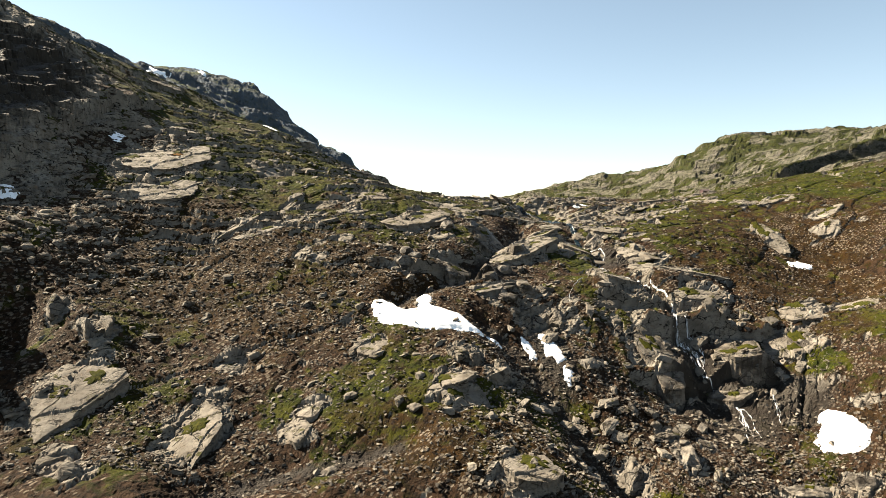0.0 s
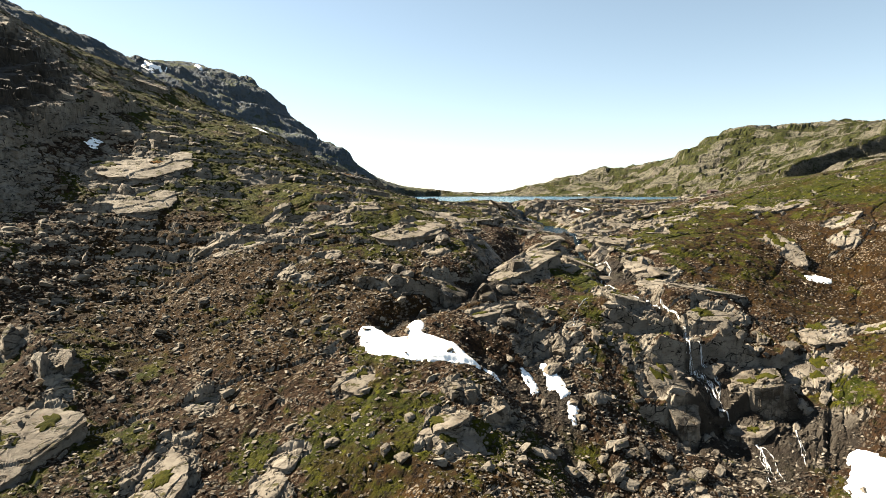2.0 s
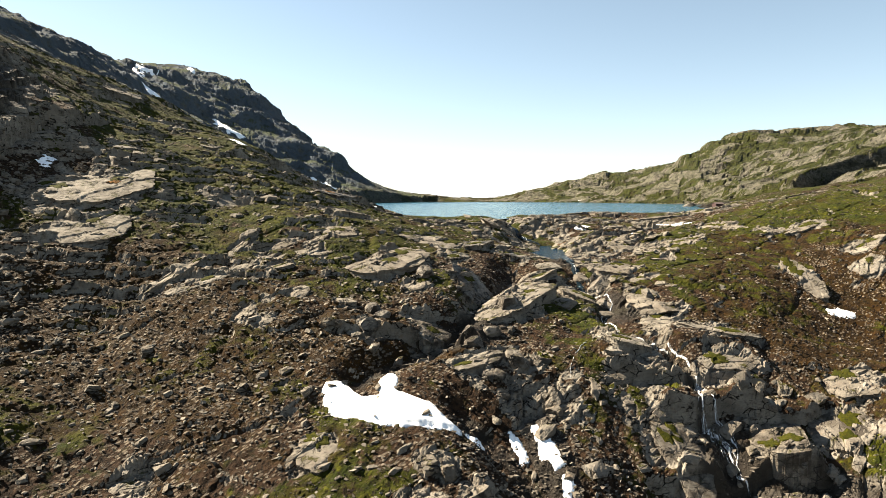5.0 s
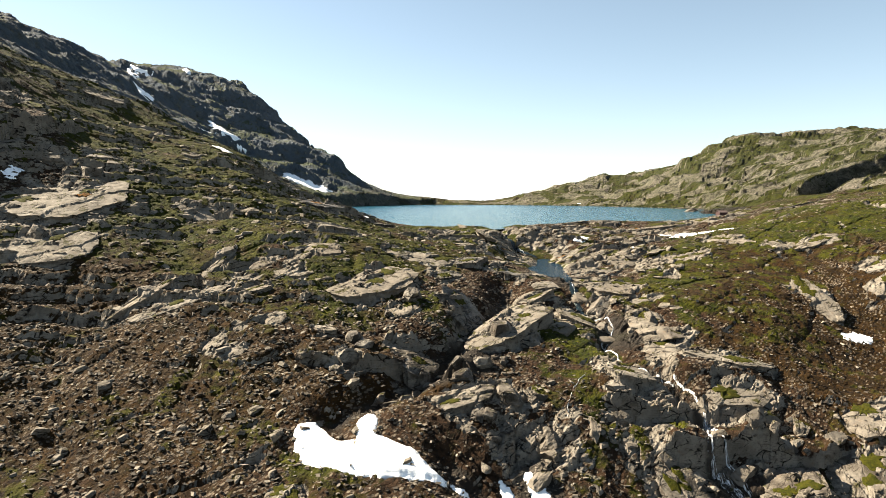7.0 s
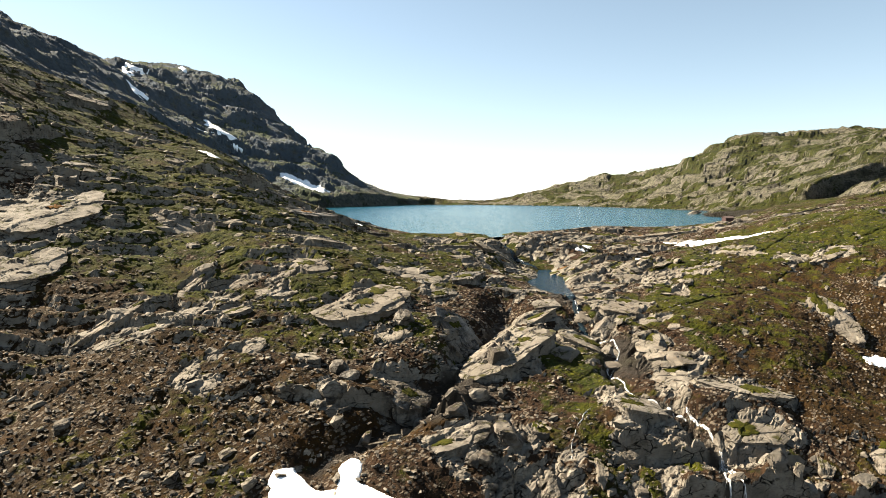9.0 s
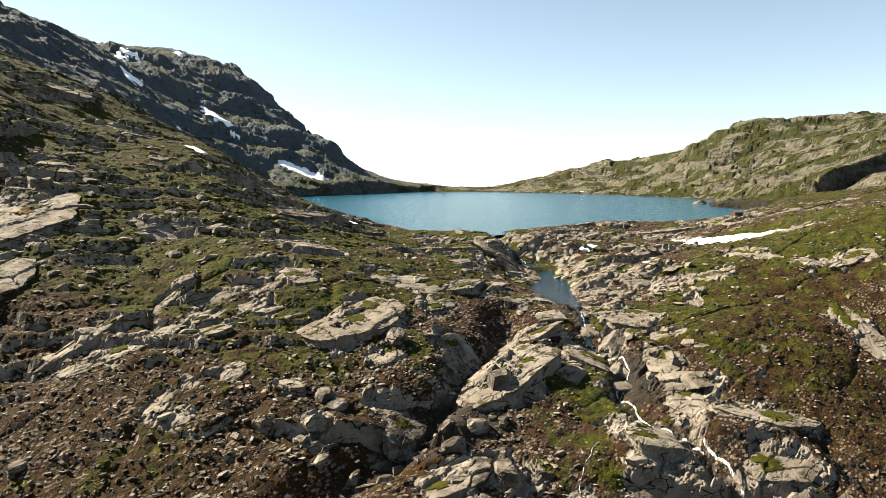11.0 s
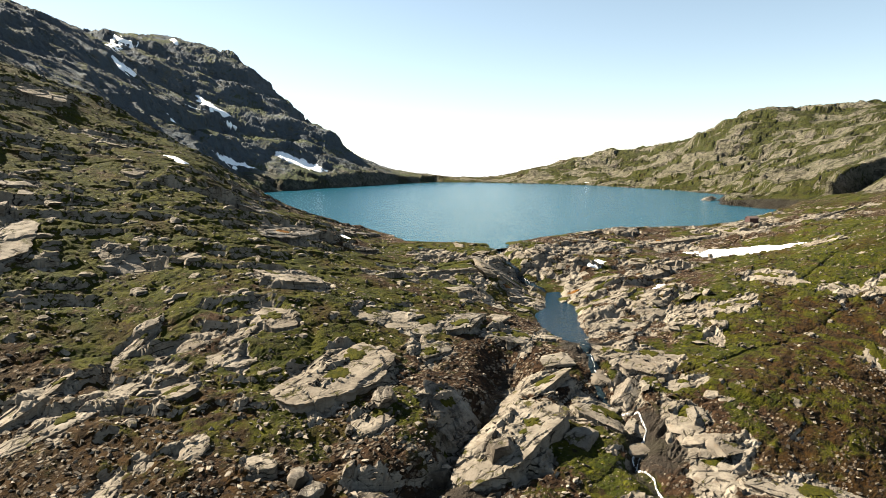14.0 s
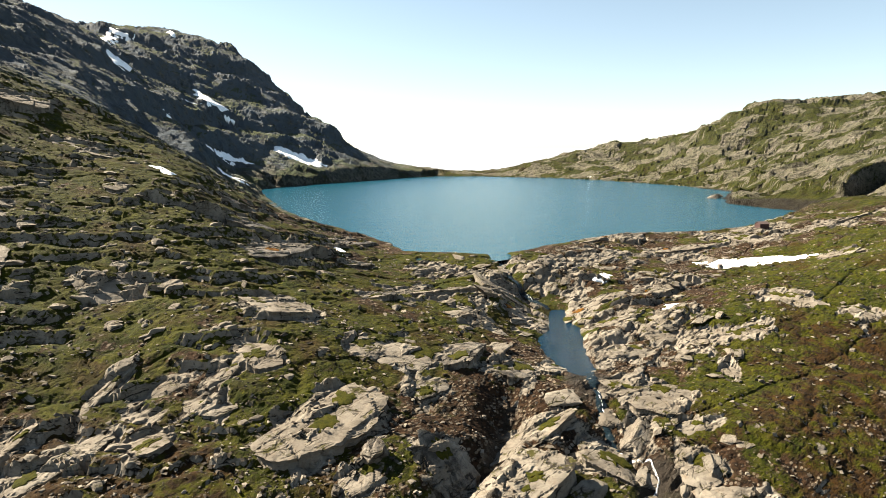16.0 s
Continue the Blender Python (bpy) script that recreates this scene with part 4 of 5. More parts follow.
def outcrop(name, x, y, length, width, rise, turn, seed, label, category, material=ROCK):
    """A rock that crops out of the slope: a flat cracked top that dips away, a broken wall on the near side."""
    rng = np.random.default_rng(seed)
    c, s = math.cos(radians(turn)), math.sin(radians(turn))
    breaks = [(rng.uniform(0, 2 * np.pi), rng.uniform(0.62, 0.95)) for k in range(6)]

    def inside(u, v):
        gu, gv = u * c - v * s + x, u * s + v * c + y
        wob = 0.26 * grain(gu / width / 0.5 + seed, gv / width / 0.5, seed) + 0.13 * grain(gu / width * 5 + seed, gv / width * 5, seed + 1)
        d = (1 - (np.abs(2 * u / length) ** 2.6 + np.abs(2 * v / width) ** 2.6) ** 0.385 + wob) * width * 0.5
        for way, reach in breaks:
            d = np.minimum(d, (reach - (u * math.cos(way) * 2 / length + v * math.sin(way) * 2 / width)) * width * 0.5)
        return d

    # its outline, found along spokes from the middle
    spokes = int(np.clip((length + width) * 1.6 / 0.22, 56, 150))
    rings = int(np.clip(min(length, width) / 2 / 0.2, 8, 20))
    angle = np.arange(spokes) * 2 * np.pi / spokes
    du, dv = np.cos(angle) * length / 2, np.sin(angle) * width / 2
    reach = np.linspace(0.1, 1.35, 90)
    d = inside(reach[:, None] * du, reach[:, None] * dv)
    out = np.where((d < 0).any(0), np.argmax(d < 0, 0), 89)
    rim = reach[out] * (1 + 0.06 * grain(angle * 6 + seed, angle * 0 + seed, seed + 5) + 0.006 * np.random.default_rng(seed + 5).normal(size=spokes))
    part_way = np.linspace(0, 1, rings + 1)[1:] ** 0.85
    u, v = part_way[:, None] * rim * du, part_way[:, None] * rim * dv
    gu, gv = u * c - v * s + x, u * s + v * c + y
    # its top: a plane through the ground under it, in stepped pieces with clefts between
    z0 = ground_at(gu.ravel(), gv.ravel())
    m = np.stack([gu.ravel() - x, gv.ravel() - y, np.ones(gu.size)], -1)
    fit_plane = np.linalg.lstsq(m, z0, rcond=None)[0]

    def top_at(gu, gv, v):
        piece, k1 = blocks(gu, gv, max(1.8, width * 0.45), turn + 8 * math.sin(seed), seed, 2.2, 0.10, 0.035)
        flake, k2 = blocks(gu, gv, 0.8, 50, seed + 9, 2.4, 0.1, 0.07)
        plane = (gu - x) * fit_plane[0] + (gv - y) * fit_plane[1] + fit_plane[2]
        return plane + rise * (0.20 - 0.62 * v / width) + piece * min(0.40, 0.20 * rise) + flake * 0.03 + 0.22 * fractal(gu, gv, 3.0, 3, seed)

    z = top_at(gu, gv, v) - 0.22 * part_way[:, None] ** 5
    # the wall below the rim: three courses that step in and out
    foot = np.minimum(ground_at(gu[-1], gv[-1]), z[-1]) - 0.7
    courses = [np.stack([gu[-1], gv[-1], z[-1]], -1)]
    for k, f in enumerate((0.3, 0.62, 1.0)):
        jut = 1 + 0.05 * grain(angle * 7 + k * 3.1, angle * 0 + seed + k, seed + 20 + k) - (0.035, 0.0, 0.02)[k]
        courses.append(np.stack([x + (gu[-1] - x) * jut, y + (gv[-1] - y) * jut, z[-1] + (foot - z[-1]) * f], -1))
    middle_z = float(top_at(np.array([x]), np.array([y]), np.zeros(1))[0])
    points = np.concatenate([[[x, y, middle_z]], np.stack([gu, gv, z], -1).reshape(-1, 3), np.concatenate(courses[1:])])
    base_z = float(points[:, 2].min())
    points -= (x, y, base_z)
    j = np.arange(spokes)
    after = (j + 1) % spokes
    faces = [np.stack([1 + r * spokes + j, 1 + (r + 1) * spokes + j, 1 + (r + 1) * spokes + after, 1 + r * spokes + after], -1) for r in range(rings + 2)]
    mesh = bpy.data.meshes.new(name)
    mesh.from_pydata(points.tolist(), [], [(0, 1 + k, 1 + (k + 1) % spokes) for k in range(spokes)] + np.concatenate(faces).tolist())
    mesh.shade_flat()
    ob = part(name, mesh, material)
    ob.location = (x, y, base_z)
    # turf and moss that took hold in the hollows of its top
    for k in range(int(length * width > 26) + int(length * width > 90) + 2 * int(length * width > 300)):
        mu, mv = rng.uniform(-0.28, 0.28) * length, rng.uniform(-0.12, 0.26) * width
        size = rng.uniform(0.13, 0.22) * min(width, 8.0)
        turnings = np.arange(22) * 2 * np.pi / 22
        edge = size * np.clip(1 + 0.9 * grain(turnings * 1.3 + seed, turnings * 0 + k, seed + 40 + k) + 0.8 * grain(turnings * 3.2 + seed, turnings * 0 + k, seed + 41), 0.3, 2.2)
        spread = np.array([0.35, 0.7, 0.9, 1.0])
        eu, ev = mu + spread[:, None] * edge * np.cos(turnings) * 1.3, mv + spread[:, None] * edge * np.sin(turnings)
        ex, ey = eu * c - ev * s + x, eu * s + ev * c + y
        ez = top_at(ex, ey, ev) + np.array([0.16, 0.13, 0.07, -0.12])[:, None] + 0.05 * grain(ex * 2, ey * 2, seed)
        heart = np.array([[ex[0].mean(), ey[0].mean(), ez[0].mean() + 0.04]])
        lump = np.concatenate([heart, np.stack([ex, ey, ez], -1).reshape(-1, 3)]) - (x, y, base_z)
        jj = np.arange(22)
        skirt = np.concatenate([np.stack([1 + r * 22 + jj, 1 + (r + 1) * 22 + jj, 1 + (r + 1) * 22 + (jj + 1) % 22, 1 + r * 22 + (jj + 1) % 22], -1) for r in range(3)])
        cushion = bpy.data.meshes.new("moss_cushion")
        cushion.from_pydata(lump.tolist(), [], [(0, 1 + q, 1 + (q + 1) % 22) for q in range(22)] + skirt.tolist())
        rusty = length > 25 and k == 1
        part("moss_cushion", cushion, RUSTY_MOSS if rusty else MOSS, ob, "rust-orange moss" if rusty else "olive-green moss")
    return tagged(ob, label, category)


count = 0
for rows, name, label, category, group in (
        (SLABS_IN_THE_TURF, "rock_outcrop", "pale grey gneiss slab half buried in green turf", "rock", "slabs in the turf"),
        (SLABS_BY_THE_STREAM, "rock_outcrop", "ice-smoothed pale gneiss slab beside the stream", "rock", "slabs beside the stream"),
        (SLABS_NEAR_THE_TARN, "rock_outcrop", "low grey rock hump on the turf near the tarn", "rock", "rock humps near the tarn"),
        (SLABS_AT_THE_FALL, "rock_outcrop", "cracked light grey rock slab beside the waterfall", "rock", "slabs at the waterfall"),
        (ROCKS_IN_THE_GULLY, "rock_outcrop", "dark layered rock hump in the steep gully", "rock", "rocks in the gully"),
        (BLOCKS_ON_THE_SLOPE, "rock_block", "large weathered grey block lying on the brown slope", "rock", "blocks on the slope"),
        (BLOCKS_BELOW_THE_FALL, "rock_block", "dark layered rock block below the waterfall", "rock", "blocks below the waterfall"),
        (BLOCKS_ON_THE_HILL, "rock_block", "grey lichen-covered block on the grassy hillside", "rock", "blocks on the hillside")):
    for x, y, length, width, rise, turn in rows:
        count += 1
        if length > 7 and name == "rock_block":
            text = label.replace("block", "slab")
        else:
            text = label
        make = slab if length < 6.5 and rise > 1.9 else outcrop
        # tall tarn humps and lower fall slabs get their shade from the darker material
        tagged(make(name, x, y, length * 1.1, width * 1.15, rise, turn, 300 + count, text, category, WET_SHADED_ROCK if rows in (ROCKS_IN_THE_GULLY, BLOCKS_BELOW_THE_FALL) or (rows is SLABS_AT_THE_FALL and y < 125) or (rows is SLABS_NEAR_THE_TARN and rise > 2.5) else ROCK), group=group)


# ---- broken blocks ----
def split_block(seed, size, n=5):
    """A block split from the layers: flat faces, skewed corners, a few knocked off."""
    rng = np.random.default_rng(seed)
    p = BALLS[n][0] / np.abs(BALLS[n][0]).max(1)[:, None]
    p[:, 0] += rng.normal() * 0.25 * p[:, 1] + rng.normal() * 0.18 * p[:, 2]
    p[:, 1] += rng.normal() * 0.18 * p[:, 2]
    p[:, :2] *= (1 + rng.normal(size=2) * 0.12 * p[:, 2:3])
    p[:, 2] *= 1 + rng.normal() * 0.22 * p[:, 0] + rng.normal() * 0.15 * p[:, 1]
    for k in range(5):
        turn = rng.uniform(0, 2 * np.pi)
        normal = np.array([math.cos(turn), math.sin(turn), rng.choice([0.1, 0.5, 1.0])])
        normal /= np.linalg.norm(normal)
        p -= np.maximum(p @ normal - rng.uniform(0.8, 1.1), 0)[:, None] * normal
    p += 0.03 * rng.normal(size=p.shape)
    return p * np.array(size)


def broken_blocks(count, patches, long_side, flat, tilt, seed, name, label, group, material=ROCK):
    """Angular blocks that broke off the layers, lying the way the layers run."""
    rng = np.random.default_rng(seed)
    meshes = [faced_mesh(name, split_block(seed + k, (0.5, 0.5 * rng.uniform(0.4, 0.75), 0.5 * flat * rng.uniform(0.6, 1.2))), BALLS[5][1]) for k in range(14)]
    for mesh in meshes:
        mesh.materials.append(material)
    patch_of = np.array(patches, float)[rng.integers(len(patches), size=count * 2)]
    a, f = rng.uniform(0, 2 * np.pi, count * 2), np.sqrt(rng.random(count * 2))
    x, y = patch_of[:, 0] + patch_of[:, 2] * f * np.cos(a), patch_of[:, 1] + patch_of[:, 3] * f * np.sin(a)
    dry = (from_outline(POOL, x, y) > 1.5) & (from_outline(SHORE, x, y) > 4)
    x, y = x[dry][:count], y[dry][:count]
    z = ground_at(x, y)
    sx, sy = (ground_at(x + 2.5, y) - ground_at(x - 2.5, y)) / 5, (ground_at(x, y + 2.5) - ground_at(x, y - 2.5)) / 5
    for k in range(len(x)):
        size = long_side * (0.45 + 0.8 * rng.random() ** 2.2)
        ob = new(name, meshes[k % 14])
        up = Vector((-sx[k] * 0.6 + tilt + rng.normal() * 0.10, -sy[k] * 0.6 + rng.normal() * 0.10, 1)).normalized()
        way = radians(46 + rng.normal() * 24)
        ahead = Vector((-math.sin(way), math.cos(way), 0))
        across = ahead.cross(up).normalized()
        m = Matrix((across, up.cross(across), up)).transposed().to_4x4() @ Matrix.Diagonal((size, size, size, 1))
        m.translation = (x[k], y[k], z[k] + size * flat * 0.12)
        ob.matrix_world = m
        tagged(ob, label, "rock", group)


broken_blocks(140, [(46, 118, 20, 16), (30, 108, 14, 14), (58, 122, 12, 10), (20, 96, 10, 12)], 3.0, 0.36, 0.16, 1100, "rock_block", "angular broken block of layered gneiss below the waterfall", "broken blocks in the gorge")
broken_blocks(50, [(6, 140, 16, 10), (-2, 130, 12, 7), (16, 128, 8, 12)], 3.0, 0.6, 0.05, 1200, "rock_block", "dark angular rock block in the steep gully", "broken blocks in the gully", WET_SHADED_ROCK)
broken_blocks(150, [(38, 160, 14, 14), (48, 195, 14, 24), (22, 200, 10, 26), (48, 235, 26, 18), (20, 240, 18, 18), (70, 262, 34, 18)], 4.4, 0.28, 0.03, 1300, "flat_stone", "flat pale slab of broken gneiss beside the stream", "broken slabs beside the stream")
broken_blocks(280, [(-88, 150, 8, 26), (-80, 140, 12, 30), (-66, 124, 14, 12), (-86, 160, 8, 24), (-74, 130, 10, 16)], 1.7, 0.6, 0.1, 1400, "fallen_stone", "grey angular block fallen from the dark cliff", "fallen blocks under the cliff")
broken_blocks(140, [(-40, 160, 30, 16), (-20, 185, 30, 20), (-50, 200, 30, 24), (70, 195, 30, 22), (-70, 215, 26, 26), (-55, 180, 22, 18)], 2.4, 0.36, 0.03, 1500, "flat_stone", "flat pale stone slab sunk in green turf", "stone slabs in the turf")
broken_blocks(110, [(-30, 124, 24, 14), (-55, 110, 18, 12), (-14, 102, 16, 8), (-42, 100, 16, 8), (2, 96, 12, 8)], 1.8, 0.42, 0.06, 1600, "heath_stone", "weathered flat stone lying on the brown heath", "flat stones on the heath")

# ---- snow ----
def snow_patch(points, thick, grid, label, ragged=0.5):
    """Old snow lying on the ground, thick in the middle and thin at its ragged edge."""
    points = np.array(points, float)
    lo, hi = points.min(0) - 2 * grid, points.max(0) + 2 * grid
    x, y = np.meshgrid(np.arange(lo[0], hi[0], grid), np.arange(lo[1], hi[1], grid), indexing="ij")
    d = -from_outline(points, x, y) + ragged * fractal(x, y, 4 * grid + 1.2, 3, 160)
    r = 2.5 * grid + 0.5
    bed = sum(ground_at((x + r * dx).ravel(), (y + r * dy).ravel()).reshape(x.shape) for dx, dy in ((0, 0), (1, 0), (-1, 0), (0, 1), (0, -1))) / 5
    z = bed + thick * (step(-0.6 * grid, 3.5 * grid, d) * 1.25 - 0.25) + 0.25 * thick * fractal(x, y, 5 * grid, 2, 161)
    keep = d > -0.7 * grid
    number = np.full(x.shape, -1)
    quad = keep[:-1, :-1] & keep[1:, :-1] & keep[1:, 1:] & keep[:-1, 1:]
    used = np.zeros(x.shape, bool)
    for dx in (0, 1):
        for dy in (0, 1):
            used[dx:x.shape[0] - 1 + dx, dy:x.shape[1] - 1 + dy] |= quad
    number[used] = np.arange(used.sum())
    i, j = np.nonzero(quad)
    faces = np.stack([number[i, j], number[i + 1, j], number[i + 1, j + 1], number[i, j + 1]], -1)
    top = np.stack([x[used], y[used], z[used]], -1)
    base = top - (0, 0, thick + 0.6)
    n = len(top)
    # the sides: every edge that only one face has
    edges = np.concatenate([faces[:, [a, b]] for a, b in ((0, 1), (1, 2), (2, 3), (3, 0))])
    keys = np.sort(edges, 1)
    _, first, times = np.unique(keys, axis=0, return_index=True, return_counts=True)
    rim = edges[first[times == 1]]
    walls = np.stack([rim[:, 0], rim[:, 0] + n, rim[:, 1] + n, rim[:, 1]], -1)
    mesh = faced_mesh("snow_patch", np.concatenate([top, base]), np.concatenate([faces, faces[:, ::-1] + n, walls]))
    mesh.shade_smooth()
    ob = part("snow_patch", mesh, SNOW)
    return tagged(ob, label, "snow", "old snow patches")


snow_patch([(-13, 116.9), (-10.5, 118.4), (-8.3, 116), (-6.8, 114.4), (-4.7, 114), (-5, 118.4), (-3.6, 119.4), (-2.2, 118.4), (-1.9, 114.8), (0.8, 113.6), (3, 113), (4.6, 111.6), (7.2, 110.4), (6.6, 109.4), (4.2, 109), (-0.4, 109), (-5.7, 109.6), (-10.8, 111.4), (-12.4, 113.6)], 0.40, 0.22, "bright white old snow patch in a hollow of the slope", 0.2)
snow_patch([(16.6, 115.6), (18.2, 115.6), (19.9, 112.8), (20.8, 108.6), (19.2, 107.8), (17.4, 109.6), (16.9, 113)], 0.32, 0.25, "bright white old snow tongue in the stony gully", 0.25)
snow_patch([(19.5, 107.2), (21.2, 107.4), (21.7, 105.4), (20.7, 103.6), (19.4, 104.4)], 0.28, 0.22, "small white snow remnant among stones in the gully", 0.2)
snow_patch([(7.2, 110.4), (8.9, 110.8), (10.4, 109.6), (8.3, 109)], 0.20, 0.22, "small white snow remnant above the gully", 0.2)
snow_patch([(13.4, 113), (15, 112.8), (16.2, 109.4), (14.8, 108)], 0.20, 0.22, "thin white snow remnant along the gully stream", 0.25)
snow_patch([(61.4, 105), (63.2, 105.4), (64.6, 103.4), (65.4, 100.2), (65.8, 97.6), (64.4, 95.8), (61, 95.6), (58.2, 97.2), (57.6, 99.4), (60.2, 101.8)], 0.36, 0.25, "rounded white snow patch on stones below the waterfall", 0.25)
snow_patch([(84, 159.6), (87.7, 161), (91.4, 160), (89.5, 158), (86.5, 157.6), (84.5, 157.8)], 0.24, 0.25, "white snow patch under the layered rock face", 0.25)
snow_patch([(81.4, 264), (86, 267), (93, 268), (101, 266.4), (107, 261.6), (110.5, 257), (113, 251), (109.6, 252.4), (104.6, 258), (97, 260.6), (90, 259.4), (86.4, 261), (83, 262)], 0.22, 0.4, "broad flat white snow patch on the shelf near the tarn", 0.25)
snow_patch([(47.3, 238.4), (50.9, 243), (53.4, 241.6), (50.3, 237.6)], 0.24, 0.4, "small white snow patch on bare rock", 0.4)
snow_patch([(57, 213), (59.6, 215.6), (61.4, 213.6), (58.4, 209), (56, 209)], 0.24, 0.35, "small white snow patch beside the pale slabs", 0.4)
snow_patch([(-93.6, 138.6), (-91.4, 139), (-88.6, 137.4), (-88.8, 135.6), (-91.6, 135)], 0.28, 0.3, "grey-white snow patch in the shade of the cliff", 0.3)
snow_patch([(-87.9, 173), (-87.8, 176.6), (-85, 177), (-84.2, 173), (-86, 171.6)], 0.24, 0.3, "grey-white snow patch at the foot of the cliff", 0.3)
snow_patch([(-21, 244), (-19.5, 246.4), (-16.6, 242), (-17.2, 238)], 0.4, 0.35, "thin snow streak among dark rocks by the shore", 0.3)
snow_patch([(-65.4, 237.4), (-63.5, 240), (-59.2, 238.8), (-58.8, 234.6)], 0.4, 0.35, "thin snow streak on the grassy hillside", 0.3)
FAR_SNOW = "white snow %s high on the dark mountainside"
snow_patch([(-308, 690), (-332, 734), (-339, 768), (-322, 775), (-317, 776), (-320, 762), (-304, 700), (-296, 672)], 1.2, 2.0, FAR_SNOW % "field", 4)
snow_patch([(-268, 614), (-263, 618), (-268, 640), (-254.8, 632), (-243.8, 601), (-249.7, 592), (-262, 604)], 1.8, 1.6, FAR_SNOW % "gully", 3)
snow_patch([(-241.6, 726), (-232.4, 724), (-216, 716), (-198, 711), (-195, 705), (-205.8, 690), (-217, 676), (-229, 656), (-219, 684)], 1.6, 1.8, FAR_SNOW % "streak", 4)
snow_patch([(-156, 688), (-147, 695), (-133.3, 705), (-118, 708), (-106, 702), (-120, 678), (-134, 681), (-149, 680)], 1.5, 1.6, "white snow streak above the stony far shore", 4)
snow_patch([(-182, 591), (-175, 613), (-165.4, 633), (-157, 636), (-163, 609), (-177, 600)], 1.2, 1.4, "white snow streak above the stony far shore", 3)
snow_patch([(-141, 496), (-147, 530), (-135, 540), (-131, 534), (-126, 500)], 1.0, 1.2, "white snow streak at the foot of the dark spur", 2)
snow_patch([(-302, 818), (-300, 831), (-287, 808), (-291, 799)], 1.6, 1.6, FAR_SNOW % "spot", 2)
snow_patch([(-207, 575), (-204, 581), (-198.4, 572), (-199, 560)], 1.2, 1.2, FAR_SNOW % "spot", 2)
snow_patch([(155, 760), (159, 757.8), (161, 756), (160.4, 755.4), (158, 756.6), (154.6, 759)], 0.1, 0.4, "white snow rim on the far shore")

# ---- running water ----
def ribbon(points, width, lift, seed, sway=0.6, spread=1.0):
    """A band of water that runs over the ground: rounded across, broken along."""
    points = np.array(points, float)
    spans = np.hypot(*np.diff(points, axis=0).T)
    run = np.concatenate([[0], np.cumsum(spans)])
    t = np.arange(0, run[-1], 0.35)
    x, y = np.interp(t, run, points[:, 0]), np.interp(t, run, points[:, 1])
    x = x + sway * grain(t / 3.1 + seed, t * 0 + seed, seed) + 0.4 * sway * grain(t / 0.9, t * 0 + seed, seed + 1)
    tx, ty = np.gradient(x), np.gradient(y)
    length = np.hypot(tx, ty) + 1e-6
    nx, ny = -ty / length, tx / length
    half = 0.5 * width * (0.65 + 0.9 * np.abs(grain(t / 1.3 + 5 * seed, t * 0, seed + 2))) * np.linspace(1, spread, len(t))
    rows = []
    level = ground_at(x, y)
    for f, h in ((-1, -0.25), (-0.6, 0.6), (0, 1), (0.6, 0.6), (1, -0.25)):
        px, py = x + f * half * nx, y + f * half * ny
        rows.append(np.stack([px, py, np.maximum(ground_at(px, py), level - 0.1) + lift * h + 0.12 * grain(t * 2.1, t * 0 + f, seed + 4)], -1))
    p = np.stack(rows, 1)
    k = (np.arange(len(t) - 1)[:, None] * 5 + np.arange(4)[None]).ravel()
    return p.reshape(-1, 3), np.stack([k, k + 1, k + 6, k + 5], -1)


def running_water(name, label, strands, material):
    top = tagged(new(name), label, "waterfall" if name == "waterfall" else "stream")
    first = strands[0][0][0]
    top.location = (first[0], first[1], float(ground_at(first[0], first[1])[0]))
    for k, (points, width, lift, spread) in enumerate(strands):
        p, f = ribbon(points, width, lift, 20 + k, 0.6, spread)
        mesh = faced_mesh("strand", p - np.array(top.location), f)
        mesh.shade_smooth()
        part("strand", mesh, material, top)
    return top


FALL = [(43.4, 135.8), (45.1, 132), (45.8, 129.4), (44.6, 125), (44.2, 122.4), (46, 121.1), (47.2, 117.8), (46.6, 115.4)]
SIDE = [(45.8, 128.7), (46.2, 123.4), (47.4, 121.6), (47.9, 118.5), (47, 116)]
FAN = [(46.6, 115.4), (48.3, 114.2), (49.4, 110.7), (50.4, 108.3), (49.8, 105), (49, 102)]
strands = [(FALL, 0.46, 0.26, 0.9), (SIDE, 0.28, 0.2, 0.8), (FAN, 0.26, 0.18, 0.8)]
rng = random.Random(77)
for path, count, spread in ((FALL[2:], 11, 0.6), (SIDE, 5, 0.45), (FAN, 7, 0.6)):
    for k in range(count):
        a = rng.randint(0, len(path) - 3)
        off, fan = rng.uniform(-spread, spread), rng.uniform(0.3, 1.3)
        piece = path[a:a + rng.randint(2, 4)]
        strands.append(([(px + off * (0.3 + fan * q), py + rng.uniform(-0.3, 0.3)) for q, (px, py) in enumerate(piece)], rng.uniform(0.07, 0.15), 0.12, 0.6))
running_water("waterfall", "thin white waterfall running down dark wet rock", strands, FOAM)
running_water("waterfall", "small white cascade between the pale slabs", [
    ([(34.5, 160.5), (38.4, 158), (38.5, 155), (36.6, 152), (34.8, 149.2), (35.6, 147), (37, 145.2), (36.5, 143.2)], 0.34, 0.22, 1.0), ([(36.5, 143.2), (37.4, 140.2), (40, 138.1), (42.6, 134)], 0.4, 0.35, 0.9),
    ([(38.4, 155), (36.8, 151), (35, 148)], 0.3, 0.2, 0.8)], FOAM)
